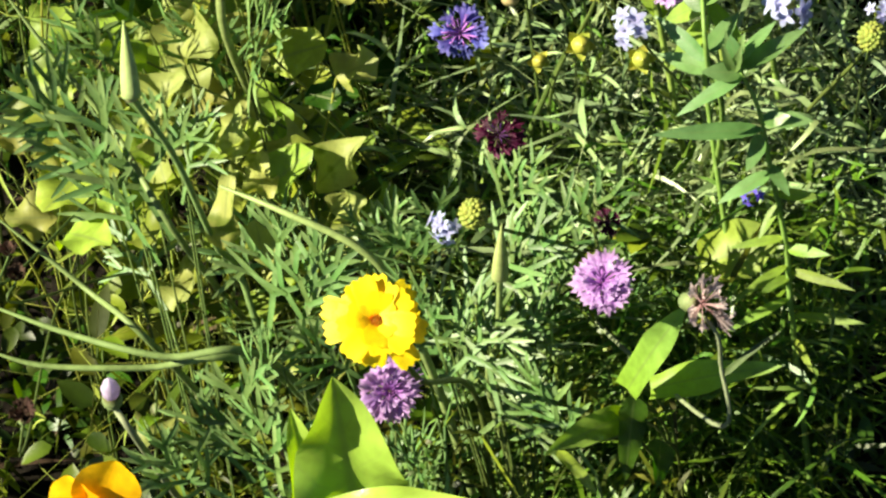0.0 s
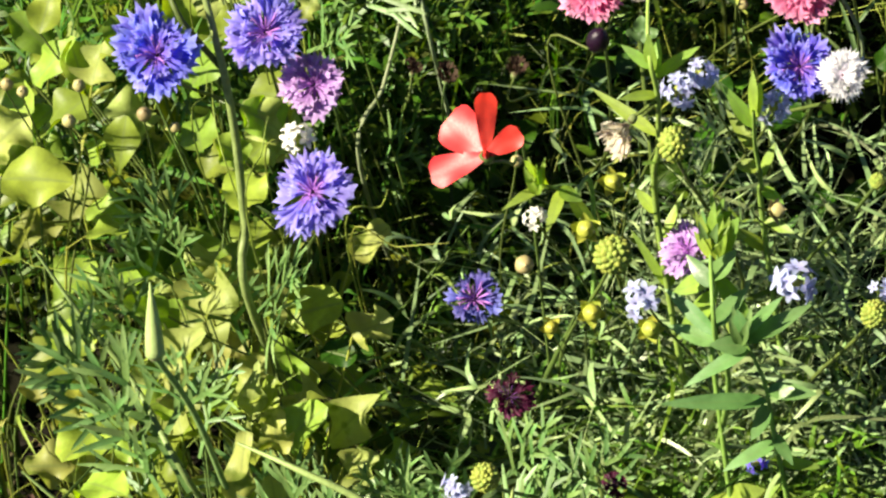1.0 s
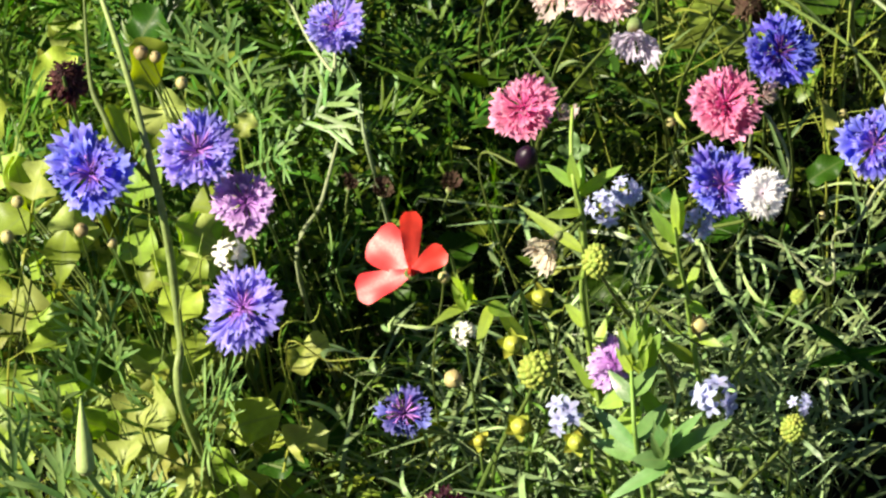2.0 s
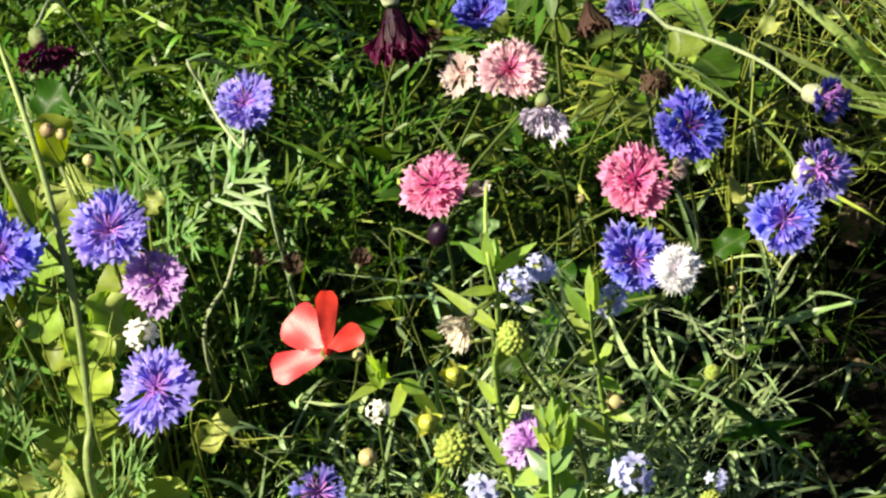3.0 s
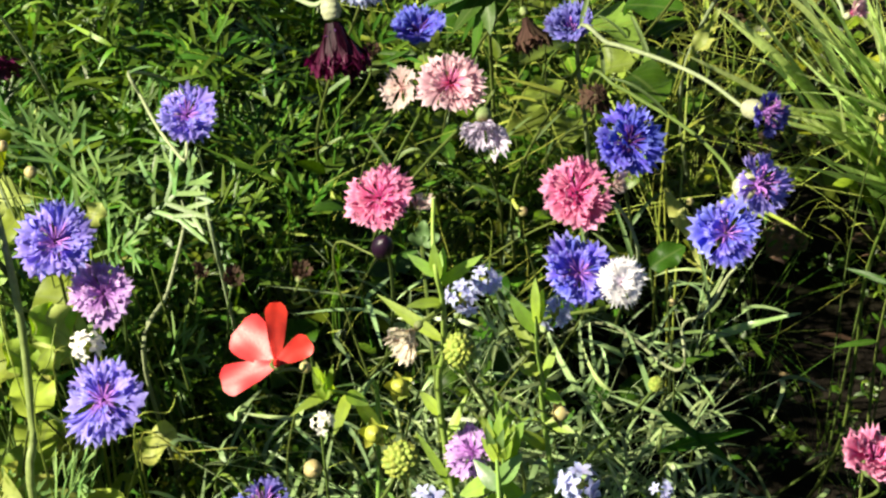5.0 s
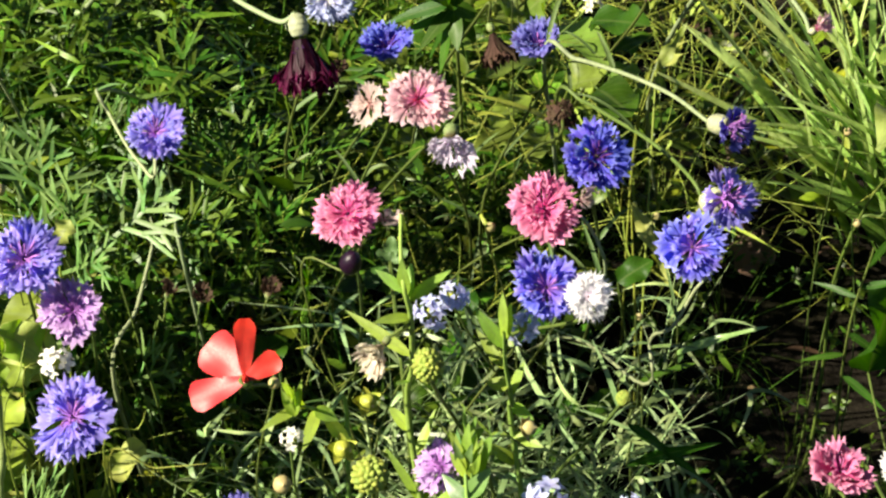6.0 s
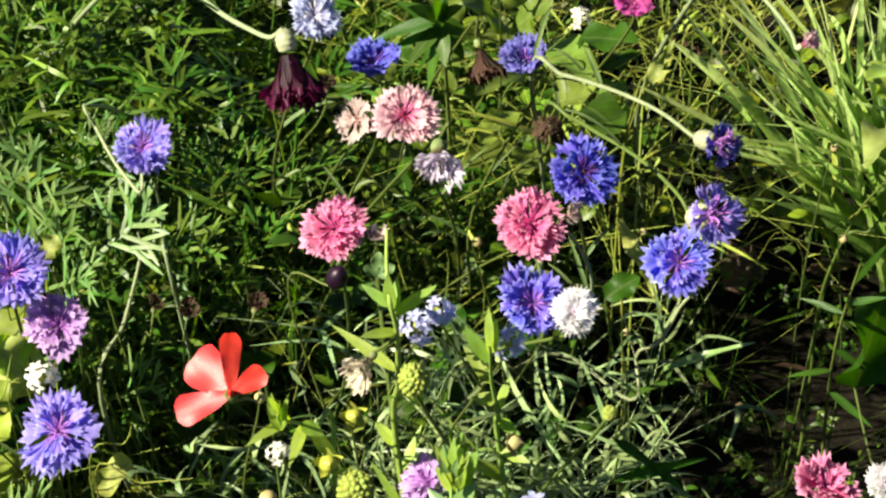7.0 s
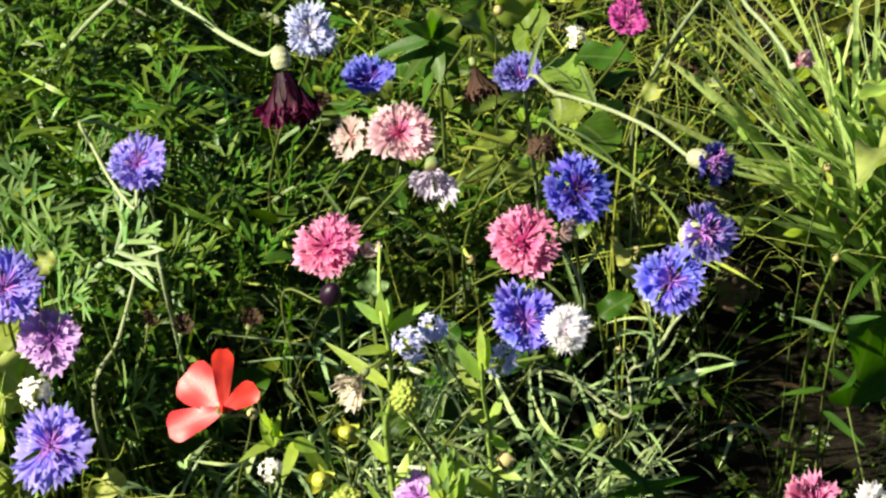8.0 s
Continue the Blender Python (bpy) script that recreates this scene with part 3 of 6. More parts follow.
def cornflower(place, size, variety="blue", facing=(0, -0.62, 0.78), via=(), foot=None, thick=0.0021, stem_material=None, leaves=4, label="", **kw):
    """A cornflower plant: stem from the ground through the points via to the head at place, with narrow leaves."""
    sway = random.Random(int(abs(place[0]) * 1e5) + 3)
    foot = foot or (sway.uniform(-0.06, 0.06), sway.uniform(0.22, 0.44))
    stem_material = stem_material or ("stem_pale" if via else "stem")
    base = (via[-1][0] if via else place[0]) + foot[0], (via[-1][1] if via else place[1]) + foot[1], 0.0
    colour = VARIETIES[variety][2]
    ob = root("cornflower", base, label or f"{colour} cornflower in bloom on a thin grey-green stem", "flower", "cornflowers in the flower bed")
    end = flower_head(ob, place, facing, size, variety, **kw)
    back = Vector(facing).normalized()
    way = [tuple(end)] + (list(via) or [tuple(end - back * 0.012 - Vector((0, 0, 0.006)))])
    last = Vector(way[-1])
    way += [tuple(last.lerp(Vector(base), 0.5) + Vector((0.03 * math.sin(place[0] * 800), 0.02, 0.02))), base]
    stem(ob, way[::-1], thick, stem_material)
    local = random.Random(int(abs(place[0]) * 1e4) + int(place[1] * 1e4))
    path = smooth_path(way[1:], 5)
    for k in range(leaves):
        p = Vector(path[int(len(path) * (0.32 + 0.6 * k / max(1, leaves)))])
        a = local.uniform(0, 6.28)
        d = Vector((math.cos(a), math.sin(a), local.uniform(0.5, 1.2))).normalized()
        leaf(ob, p, p + d * local.uniform(0.025, 0.05), local.uniform(0.0016, 0.003), "linear", "grey_leaf", local.uniform(0.1, 0.5), fold=0.3)
    return ob


def feather_shape(seed, length=1.0, lobes=3):
    """A finely cut poppy leaf in the xy plane along +x: rachis, forked side lobes and tip, as narrow blades."""
    local = np.random.default_rng(seed)
    b, w, l, wd = [(0, 0, 0)], [(1, 0.0, 0.05)], [length], [0.05]
    for k in range(lobes + 1):
        s = 0.40 + 0.42 * k / lobes
        for sgn in (-1, 1):
            p = np.array([(s + local.uniform(-0.03, 0.03)) * length, 0, 0.03])
            ang = sgn * (0.95 - 0.42 * k / lobes) + local.uniform(-0.15, 0.15)
            long = length * (0.56 - 0.2 * k / lobes) * local.uniform(0.8, 1.15)
            d = np.array([math.cos(ang), math.sin(ang), local.uniform(-0.1, 0.35)])
            b.append(p), w.append(d), l.append(long), wd.append(0.046)
            for q, turn in ((0.38, 0.5), (0.5, -0.5)):
                a2 = ang + turn * local.uniform(0.7, 1.2)
                b.append(p + d * long * q)
                w.append((math.cos(a2), math.sin(a2), d[2] + local.uniform(-0.15, 0.2)))
                l.append(long * (0.75 - 0.35 * q) * local.uniform(0.8, 1.2))
                wd.append(0.042)
    bends = np.stack([local.normal(0, 0.05, len(b)), local.normal(0, 0.05, len(b)), local.uniform(-0.2, 0.1, len(b))], -1)
    return blades(b, w, np.array(l), np.array(wd) * length, bends, "lobe", 6, 3, 0.22)


FEATHERS = [feather_shape(k, lobes=2 + k % 2) for k in range(6)]
FEATHER_MESHES = []


def sunward(way):
    """The turn of a leaf that grows along way (+x) and opens its upper side (+z) to the light."""
    x = Vector(way).normalized()
    open_side = Vector((-0.45, -0.45, 0.77))
    z = (open_side - x * open_side.dot(x)).normalized()
    y = z.cross(x)
    return Matrix((x, y, z)).transposed().to_4x4()


def feather_leaf(parent, base, tip, spin=0.0, variant=0):
    """A finely cut blue-green leaf from base to tip."""
    if not FEATHER_MESHES:
        FEATHER_MESHES.extend(mesh_of("leaf", s, M["poppy_leaf"]) for s in FEATHERS)
    b, t = Vector(base), Vector(tip)
    m = Matrix.Translation(b - (t - b) * 0.25) @ sunward(t - b) @ Matrix.Rotation(spin, 4, "X") @ Matrix.Scale((t - b).length * 1.3, 4)
    return part("leaf", FEATHER_MESHES[variant % 6], parent, m)


def poppy_plant(place, leaves, label="blue-green finely cut poppy foliage in the flower bed", seed=0):
    """A tuft of finely cut leaves rising from one root; leaves: (where the blade starts, where it ends)."""
    ob = root("poppy_plant", (place[0], place[1], 0), label, "plant", "poppy plants")
    local = random.Random(seed)
    for k, (b, t) in enumerate(leaves):
        stalk = [(place[0], place[1], 0), tuple((Vector(place[:2]).to_3d() + Vector(b)) / 2 + Vector((0, 0, 0.02))), b]
        stem(ob, stalk, 0.0014, "stem", 0.7, "leaf_stalk", 5)
        feather_leaf(ob, b, t, local.uniform(-0.4, 0.4), k + seed)
    return ob


def capsule_mesh(kind):
    key = "capsule_" + kind
    if key not in CALYXES:
        prof = [(0.02, -1), (0.5, -0.9), (0.85, -0.5), (1.0, 0), (0.9, 0.45), (0.6, 0.82), (0.25, 0.98), (0.06, 1.08), (0.01, 1.35)]
        CALYXES[key] = mesh_of("capsule", turned(prof, 15, lambda a, h: 1 - 0.05 * np.cos(5 * a) ** 8), M[kind])
        a = np.linspace(0, 2 * np.pi, 5, endpoint=False)
        out = np.stack([np.cos(a), np.sin(a), 0 * a], -1)
        sep = blades(out[:1] * 0.35 + [0, 0, -0.92], out[:1] * 0.95 + [0, 0, 0.72], 1.5, 1.25, [(0.14, 0, -0.04)], "lance", 7, 3, 0.3, face=[-0.6, 0, 1.0])
        CALYXES[key + "_s"] = mesh_of("sepal", sep, M[kind])
    return CALYXES[key], CALYXES[key + "_s"]


def seed_pod(place, size, kind="pod", facing=(0.1, -0.75, 0.55), foot=(0.03, 0.2), label="", via=(), stem_material=None, sepals=True):
    """A round seed capsule with pointed sepals on a thin stalk."""
    base = (place[0] + foot[0], place[1] + foot[1], 0)
    ob = root("seed_pod", base, label or ("round yellow-green flax seed pod on a thin stalk" if kind == "pod" else "small dry tan seed pod on a wiry stalk"), "seed pod", "flax seed pods")
    cap, sep = capsule_mesh(kind)
    m = aim(place, facing, place[0] * 900, size * (0.42 if sepals else 0.5))
    c = part("capsule", cap, ob, m)
    if sepals:
        for k in range(5):
            part("sepal", sep, c, m @ Matrix.Rotation(1.2566 * k, 4, "Z"))
    end = m @ Vector((0, 0, -1))
    sway = random.Random(int(abs(place[0]) * 1e5) + 11)
    mid = end.lerp(Vector(base), 0.45) + Vector((sway.uniform(-0.03, 0.03), sway.uniform(0.0, 0.03), 0.03))
    stem(ob, [base, tuple(mid)] + list(via) + [tuple(end - Vector(facing).normalized() * 0.008), tuple(end)], 0.0011, stem_material or "stem", 0.7, sides=5)
    return ob


STAR = {}


def star_mesh(material):
    """A tiny five-petalled tubular flower."""
    if material not in STAR:
        a = np.linspace(0, 2 * np.pi, 5, endpoint=False)
        out = np.stack([np.cos(a), np.sin(a), 0 * a], -1)
        petals = blades(out * 0.1 + [0, 0, 0.85], out + [0, 0, 0.45], 1.0, 0.55, [(0, 0, -0.25)], "ovate", 6, 3, 0.15)
        throat = turned([(0.08, 0.0), (0.13, 0.5), (0.24, 0.9)], 7)
        STAR[material] = mesh_of("floret", joined([petals, throat]), M[material])
    return STAR[material]


def ball_ways(count, low=-0.3):
    k = np.arange(count) + 0.5
    z = 1 - (1 - low) * k / count
    a = 2.39996 * k
    r = np.sqrt(1 - z * z)
    return np.stack([r * np.cos(a), r * np.sin(a), z], -1)


def blue_cluster(place, size, facing=(0, -0.5, 0.85), florets=9, material="blue_light", foot=(0.02, 0.2), label="", via=(), low=0.1):
    """A head of small pale-blue flowers on a thin stem."""
    base = (place[0] + foot[0], place[1] + foot[1], 0)
    ob = root("gilia_flower", base, label or "cluster of tiny pale blue flowers on a thin stem", "flower", "pale blue flower clusters")
    m = aim(place, facing)
    r = size / 2
    core = part("calyx", mesh_of("calyx", turned([(0.01, -0.5), (0.3, -0.4), (0.45, 0), (0.3, 0.35), (0.01, 0.45)], 10), M["seedhead"]), ob, m @ Matrix.Scale(r, 4))
    local = random.Random(int(place[0] * 1e5))
    for d in ball_ways(florets, low):
        w = Vector(d + rng.normal(0, 0.12, 3)).normalized()
        q = m.to_3x3().normalized() @ w
        part("floret", star_mesh(material), core, aim(Vector(place) + q * r * local.uniform(0.25, 0.55), q, local.uniform(0, 6), r * local.uniform(0.5, 0.7)))
    end = m @ Vector((0, 0, -0.5 * r))
    stem(ob, [base, tuple(end.lerp(Vector(base), 0.5) + Vector((0.05 * math.sin(place[0] * 900), 0.02, 0.02)))] + list(via) + [tuple(end)], 0.0015, "stem", 0.8, sides=5)
    return ob


def seed_head(place, size, facing=(0, -0.2, 1), tall=1.2, foot=(0.02, 0.2), via=(), label="knobbly yellow-green seed head of a gilia"):
    """A globe of packed green capsules with pointed tips."""
    base = (place[0] + foot[0], place[1] + foot[1], 0)
    ob = root("gilia_seedhead", base, label, "seedhead", "green seed heads")
    m = aim(place, facing)
    r = size / 2
    if "knob" not in CALYXES:
        CALYXES["knob"] = mesh_of("capsule", turned([(0.02, -0.6), (0.6, -0.4), (0.95, 0.1), (0.8, 0.6), (0.35, 0.95), (0.05, 1.2)], 9, lambda a, h: 1 - 0.1 * np.cos(3 * a) ** 6), M["seedhead"])
    body = part("core", mesh_of("core", turned([(0.02, -0.95), (0.68, -0.68), (0.92, 0), (0.68, 0.68), (0.02, 0.95)], 12), M["seedhead"]), ob, m @ Matrix.Diagonal((r, r, r * tall, 1)))
    for d in ball_ways(90, -0.85):
        w = Vector(d)
        at_ = m @ Vector((d[0] * r * 0.76, d[1] * r * 0.76, d[2] * r * 0.80 * tall))
        part("capsule", CALYXES["knob"], body, aim(at_, m.to_3x3() @ w, rng.uniform(0, 6), r * rng.uniform(0.19, 0.27)))
    end = m @ Vector((0, 0, -r * tall * 0.9))
    stem(ob, [base, tuple(end.lerp(Vector(base), 0.5) + Vector((0.04 * math.sin(place[0] * 700), 0.02, 0.02)))] + list(via) + [tuple(end)], 0.0022, "stem", 0.8)
    return ob


def lance_plant(path, leaves, width=0.011, label="upright flax stem with lance-shaped green leaves", thick=0.0032, bud=True, material="flax_leaf", low=0.0, tip_width=1.0):
    """A leafy upright stem along path (ground first); leaves: (share of the path, tip)."""
    ob = root("flax_plant", path[0], label, "plant", "leafy flax stems")
    way = smooth_path(path, 8)
    stem(ob, path, thick, "stem" if material in ("dark_leaf", "green_leaf") else "bud_green", 0.4)
    for k, (share, tip) in enumerate(leaves):
        p = way[int(share * (len(way) - 1))]
        leaf(ob, p, tip, width * (0.8 + 0.3 * ((k * 37) % 10) / 10) * (0.68 if share < low else tip_width if share > 0.88 else 1.0), "lance", "flax_leaf" if share < low or tip_width < 1 and share > 0.88 else material, 0.1 - 0.04 * (k % 3), face=(-0.55 + 0.2 * ((k % 3) - 1), -0.55, 0.8), fold=0.13)
    if bud:
        t = Vector(way[-1])
        for k in range(4):
            a = 1.57 * k + 0.5
            d = Vector((0.5 * math.cos(a), 0.5 * math.sin(a), 1.0))
            leaf(ob, t - Vector((0, 0, 0.007)), t + d * 0.010, 0.0042, "lance", material, -0.1, face=(-0.3, -0.8, 0.4), fold=0.3, name="bud_leaf")
    return ob


def broad_plant(place, leaves, label, category="plant", name="broad_leaf_plant", group=""):
    """A plant of large leaves; leaves: (base, tip, width, profile, material, face)."""
    ob = root(name, (place[0], place[1], 0), label, category, group)
    for base, tip, width, kind, material, face in leaves:
        mid = Vector((place[0], place[1], 0)).lerp(Vector(base), 0.6) + Vector((0.3 * (place[0] - base[0]), 0.3 * (place[1] - base[1]), 0.02))
        stem(ob, [(place[0], place[1], 0), tuple(mid), base], 0.0016, "stem_yellow" if material == "yellow_leaf" else "stem", 0.8, "leaf_stalk", 5)
        leaf(ob, base, tip, width, kind, material, 0.10, face=face, fold=0.5 if material == "broad_leaf" else 0.22, ripple=0.9 if material == "yellow_leaf" else 0.4, columns=7, rows=13)
    return ob


# ---- the ground: one sheet of soil, uneven in the bed, out to the horizon ----
def ground():
    n = 90
    s = np.linspace(-1, 1, n)
    g = np.sign(s) * (0.9 * np.abs(s) + 400 * np.abs(s) ** 9)
    xx, yy = np.meshgrid(g + 0.15, g + 1.1)
    zz = np.array([[0.012 * noise.noise(Vector((x * 9, y * 9, 0))) + 0.006 * noise.noise(Vector((x * 31, y * 31, 5))) if abs(x) < 3 and abs(y) < 4 else 0.0 for x, y in zip(rx, ry)] for rx, ry in zip(xx, yy)]) - 0.008
    v = np.stack([xx, yy, zz], -1).reshape(-1, 3)
    k = np.arange(n * n).reshape(n, n)
    f = np.stack([k[:-1, :-1], k[:-1, 1:], k[1:, 1:], k[1:, :-1]], -1).reshape(-1, 4)
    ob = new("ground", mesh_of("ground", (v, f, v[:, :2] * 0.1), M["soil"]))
    return tagged(ob, "brown crumbly garden soil under the flowers, coloured near black for shade", "ground", kind="structure")


ground()


# ---- undergrowth that nobody could count ----
def shoot_shape(seed, leaves=22, leaf_long=0.17, leaf_wide=0.014, spread=0.9, kind="linear", twigs=2, wobble=0.25, curl=0.12, rows=6, columns=3, bendy=0.05, turn=0.35):
    """A leafy shoot of unit height along +z: a bent stem with side twigs and leaves that face all ways."""
    local = np.random.default_rng(seed)
    shapes, b, w, l = [], [], [], []
    lean = np.append(local.normal(0, wobble, 2), 0)
    sway = np.concatenate([local.normal(0, bendy, (2, 2)), np.zeros((2, 1))], 1)
    lines = [smooth_path([(0, 0, 0), lean * 0.2 + sway[0] + [0, 0, 0.35], lean * 0.5 + sway[1] + [0, 0, 0.65], lean * 0.85 + [0, 0, 0.95]], 4)]
    for k in range(twigs):
        p = lines[0][int(len(lines[0]) * (0.3 + 0.5 * k / max(1, twigs)))]
        a, a2 = local.uniform(0, 6.3), local.normal(0, 6 * bendy)
        out, on = np.array([math.cos(a), math.sin(a), 0]), np.array([math.cos(a + a2), math.sin(a + a2), 0])
        lines.append(smooth_path([p, p + out * 0.10 + [0, 0, 0.16], p + out * 0.10 + on * (0.10 + bendy) + [0, 0, 0.42 - bendy]], 4))
    for line in lines:
        shapes.append(tube(line, [0.0013, 0.0007], 4))
    for k in range(leaves):
        line = lines[k % len(lines)]
        p = line[min(len(line) - 1, int(local.uniform(0.25, 1.0) * len(line)))]
        a = 2.4 * k + local.uniform(-0.4, 0.4)
        b.append(p)
        w.append((math.cos(a) * spread, math.sin(a) * spread, local.uniform(0.1, 1.1)))
        l.append(leaf_long * local.uniform(0.6, 1.25))
    bend = np.stack([local.normal(0, curl, len(b)), local.normal(0, curl, len(b)), local.uniform(-0.5 - curl, 0.1, len(b))], -1)
    face = np.array([0, 0, 1.0]) + local.normal(0, turn, (len(b), 3))
    shapes.append(blades(b, w, np.array(l), leaf_wide * local.uniform(0.75, 1.3, len(b)), bend, kind, rows, columns, 0.3, face=face))
    return joined(shapes)


def scatter(name, shapes, places, sizes, material, label, tilt=0.25, category="undergrowth"):
    """All copies of a few shapes as one mesh of stuff."""
    out = []
    for k, (p, s) in enumerate(zip(places, sizes)):
        m = Matrix.Translation(p) @ Euler((rng.normal(0, tilt), rng.normal(0, tilt), rng.uniform(0, 6.28))).to_matrix().to_4x4() @ Matrix.Scale(s, 4)
        out.append(moved(shapes[k % len(shapes)], m))
    ob = new(name, mesh_of(name, joined(out), M[material]))
    return tagged(ob, label, category, kind="stuff")


def strewn(count, x0, x1, y0, y1, z=0.0, skew=0.12):
    """Places over a patch that widens away from the camera."""
    y = rng.uniform(y0, y1, count)
    x = rng.uniform(x0, x1, count)
    return np.stack([x, y, np.broadcast_to(z, (count,))], -1)


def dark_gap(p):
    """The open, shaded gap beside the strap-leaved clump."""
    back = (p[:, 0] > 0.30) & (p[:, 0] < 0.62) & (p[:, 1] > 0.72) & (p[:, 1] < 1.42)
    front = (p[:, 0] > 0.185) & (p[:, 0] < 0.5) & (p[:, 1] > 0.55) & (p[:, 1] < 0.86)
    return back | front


def clump_ground(p):
    return (p[:, 0] > 0.42) & (p[:, 0] < 0.72) & (p[:, 1] > 1.2) & (p[:, 1] < 1.66)


FRILL = [shoot_shape(160 + k, leaves=110, leaf_long=0.066, leaf_wide=0.0115, twigs=6, wobble=0.35, curl=0.8, rows=5, columns=2, bendy=0.12, turn=0.6) for k in range(10)]
FINE = [shoot_shape(k, leaves=60, leaf_long=0.095, leaf_wide=0.0085, twigs=3, curl=0.6, columns=2, bendy=0.1, turn=0.5) for k in range(10)]
FINER = [shoot_shape(40 + k, leaves=64, leaf_long=0.095, leaf_wide=0.0090, twigs=4, wobble=0.2, curl=0.75, bendy=0.12, turn=0.5, columns=2) for k in range(10)]
LEAFY = [shoot_shape(20 + k, leaves=20, leaf_long=0.13, leaf_wide=0.05, kind="ovate", spread=1.2, rows=5, columns=2, turn=0.5) for k in range(8)]
GRASSY = []
for k in range(6):
    g = np.random.default_rng(90 + k)
    a = g.uniform(0, 6.28, 9)
    GRASSY.append(blades(np.stack([g.normal(0, 0.03, 9), g.normal(0, 0.03, 9), 0 * a], -1), np.stack([0.5 * np.cos(a), 0.5 * np.sin(a), np.ones(9)], -1), g.uniform(0.5, 1.1, 9), 0.008, np.stack([0.3 * np.cos(a), 0.3 * np.sin(a), -g.uniform(0, 0.4, 9)], -1), "grass", 8, 3, 0.3))


def growth(name, shapes, count, patch, low, high, material, label, tilt=0.3, keep=None):
    p = strewn(count * 2, *patch)
    clump = np.array([noise.noise(Vector((x * 11, y * 8, len(name)))) + 0.5 * noise.noise(Vector((x * 27, y * 22, 3.0))) for x, y, _ in p])
    order = np.argsort(-clump - rng.uniform(0, 0.25, len(p)))  # thick and thin places
    p = p[order[:count]]
    p = p[~(dark_gap(p) | clump_ground(p))] if keep is None else p[keep(p)]
    scatter(name, shapes, p, rng.uniform(low, high, len(p)), material, label, tilt)


LEAFIER = [shoot_shape(60 + k, leaves=26, leaf_long=0.10, leaf_wide=0.045, kind="ovate", spread=1.3, twigs=3, wobble=0.4) for k in range(8)]
SPRAY = [shoot_shape(80 + k, leaves=9, leaf_long=0.10, leaf_wide=0.010, twigs=5, wobble=0.6, bendy=0.25, curl=0.5) for k in range(8)]
growth("dark_undergrowth", LEAFY, 900, (-0.42, 0.8, 0.62, 2.3), 0.05, 0.13, "fine_shaded", "low mat of small leaves over the soil, coloured dark for shade")
growth("leafy_undergrowth", LEAFIER, 120, (-0.40, 0.06, 0.78, 1.6), 0.12, 0.25, "fine", "tangle of small bright yellow-green leaves", 0.4)
growth("yellow_undergrowth", SPRAY, 60, (0.30, 0.47, 1.44, 1.8), 0.22, 0.36, "stem_yellow", "wiry yellow stalks at the back of the bed", 0.25)
growth("back_undergrowth", LEAFIER, 170, (0.1, 0.8, 1.5, 2.3), 0.12, 0.24, "fine", "small bright green leaves at the back of the bed")
growth("wiry_undergrowth", SPRAY, 22, (-0.30, 0.04, 0.85, 1.5), 0.18, 0.30, "stem_yellow", "wiry yellow-green stalks threading through the bed", 0.6)
growth("side_undergrowth", SPRAY, 12, (-0.05, 0.08, 1.05, 1.25), 0.22, 0.32, "stem_yellow", "thin yellow-green stalks between the cornflowers", 0.5)
growth("near_undergrowth", FRILL, 90, (-0.20, 0.13, 0.58, 0.86), 0.12, 0.23, "fine", "fine-leaved green shoots at the front of the bed", 0.6)
growth("flax_undergrowth", FINER, 60, (0.08, 0.18, 0.93, 1.05), 0.16, 0.25, "fine_grey", "thicket of narrow grey-green leaves", 0.2)
growth("curly_undergrowth", FINER, 40, (0.160, 0.205, 0.90, 1.0), 0.18, 0.27, "fresh", "curly bright yellow-green leaves under the flax", 0.15, keep=lambda p: p[:, 0] > 0)
growth("silver_undergrowth", FINER, 48, (0.15, 0.205, 0.99, 1.09), 0.22, 0.31, "silver", "tangle of silvery cornflower leaves beside the gap", 0.12, keep=lambda p: p[:, 0] > 0)
growth("middle_undergrowth", FRILL + LEAFIER, 90, (0.02, 0.20, 1.06, 1.40), 0.09, 0.18, "fine_shaded", "shaded dark green shoots in the middle of the bed", 0.3)
growth("shade_undergrowth", LEAFY, 150, (0.14, 0.25, 0.88, 1.42), 0.08, 0.16, "fine_shaded", "dense low leaves under the flax stems, coloured dark for shade", 0.3, keep=lambda p: p[:, 0] > 0)
growth("fresh_undergrowth", FRILL, 80, (-0.22, 0.06, 1.42, 1.9), 0.20, 0.34, "fresh", "fresh bright green feathery shoots", 0.35)
growth("far_undergrowth", FRILL + LEAFIER, 150, (-0.24, 0.20, 1.25, 1.95), 0.14, 0.27, "fine_shaded", "dense mid-green feathery shoots", 0.3)
growth("back_shoots", FRILL, 110, (-0.26, -0.03, 1.30, 1.85), 0.22, 0.34, "fine_mid", "thick green feathery shoots behind the violet cornflower", 0.3)
growth("low_undergrowth", FRILL + LEAFIER, 100, (0.12, 0.28, 1.42, 1.95), 0.12, 0.22, "fresh", "low green feathery shoots under the pale flowers", 0.3)
growth("gap_undergrowth", FINE, 12, (0.30, 0.7, 0.75, 1.45), 0.06, 0.14, "fine_shaded", "sparse dark shoots in the shaded gap", 0.4, keep=lambda p: p[:, 0] > 0)
growth("thin_grass", GRASSY, 50, (-0.4, 0.8, 1.3, 2.3), 0.14, 0.30, "grass", "thin grass blades between the flowers", 0.3)
growth("gap_grass", GRASSY, 34, (0.40, 0.70, 1.10, 1.5), 0.07, 0.14, "fine_shaded", "thin grass blades in the shaded gap", 0.3, keep=lambda p: p[:, 0] > 0)

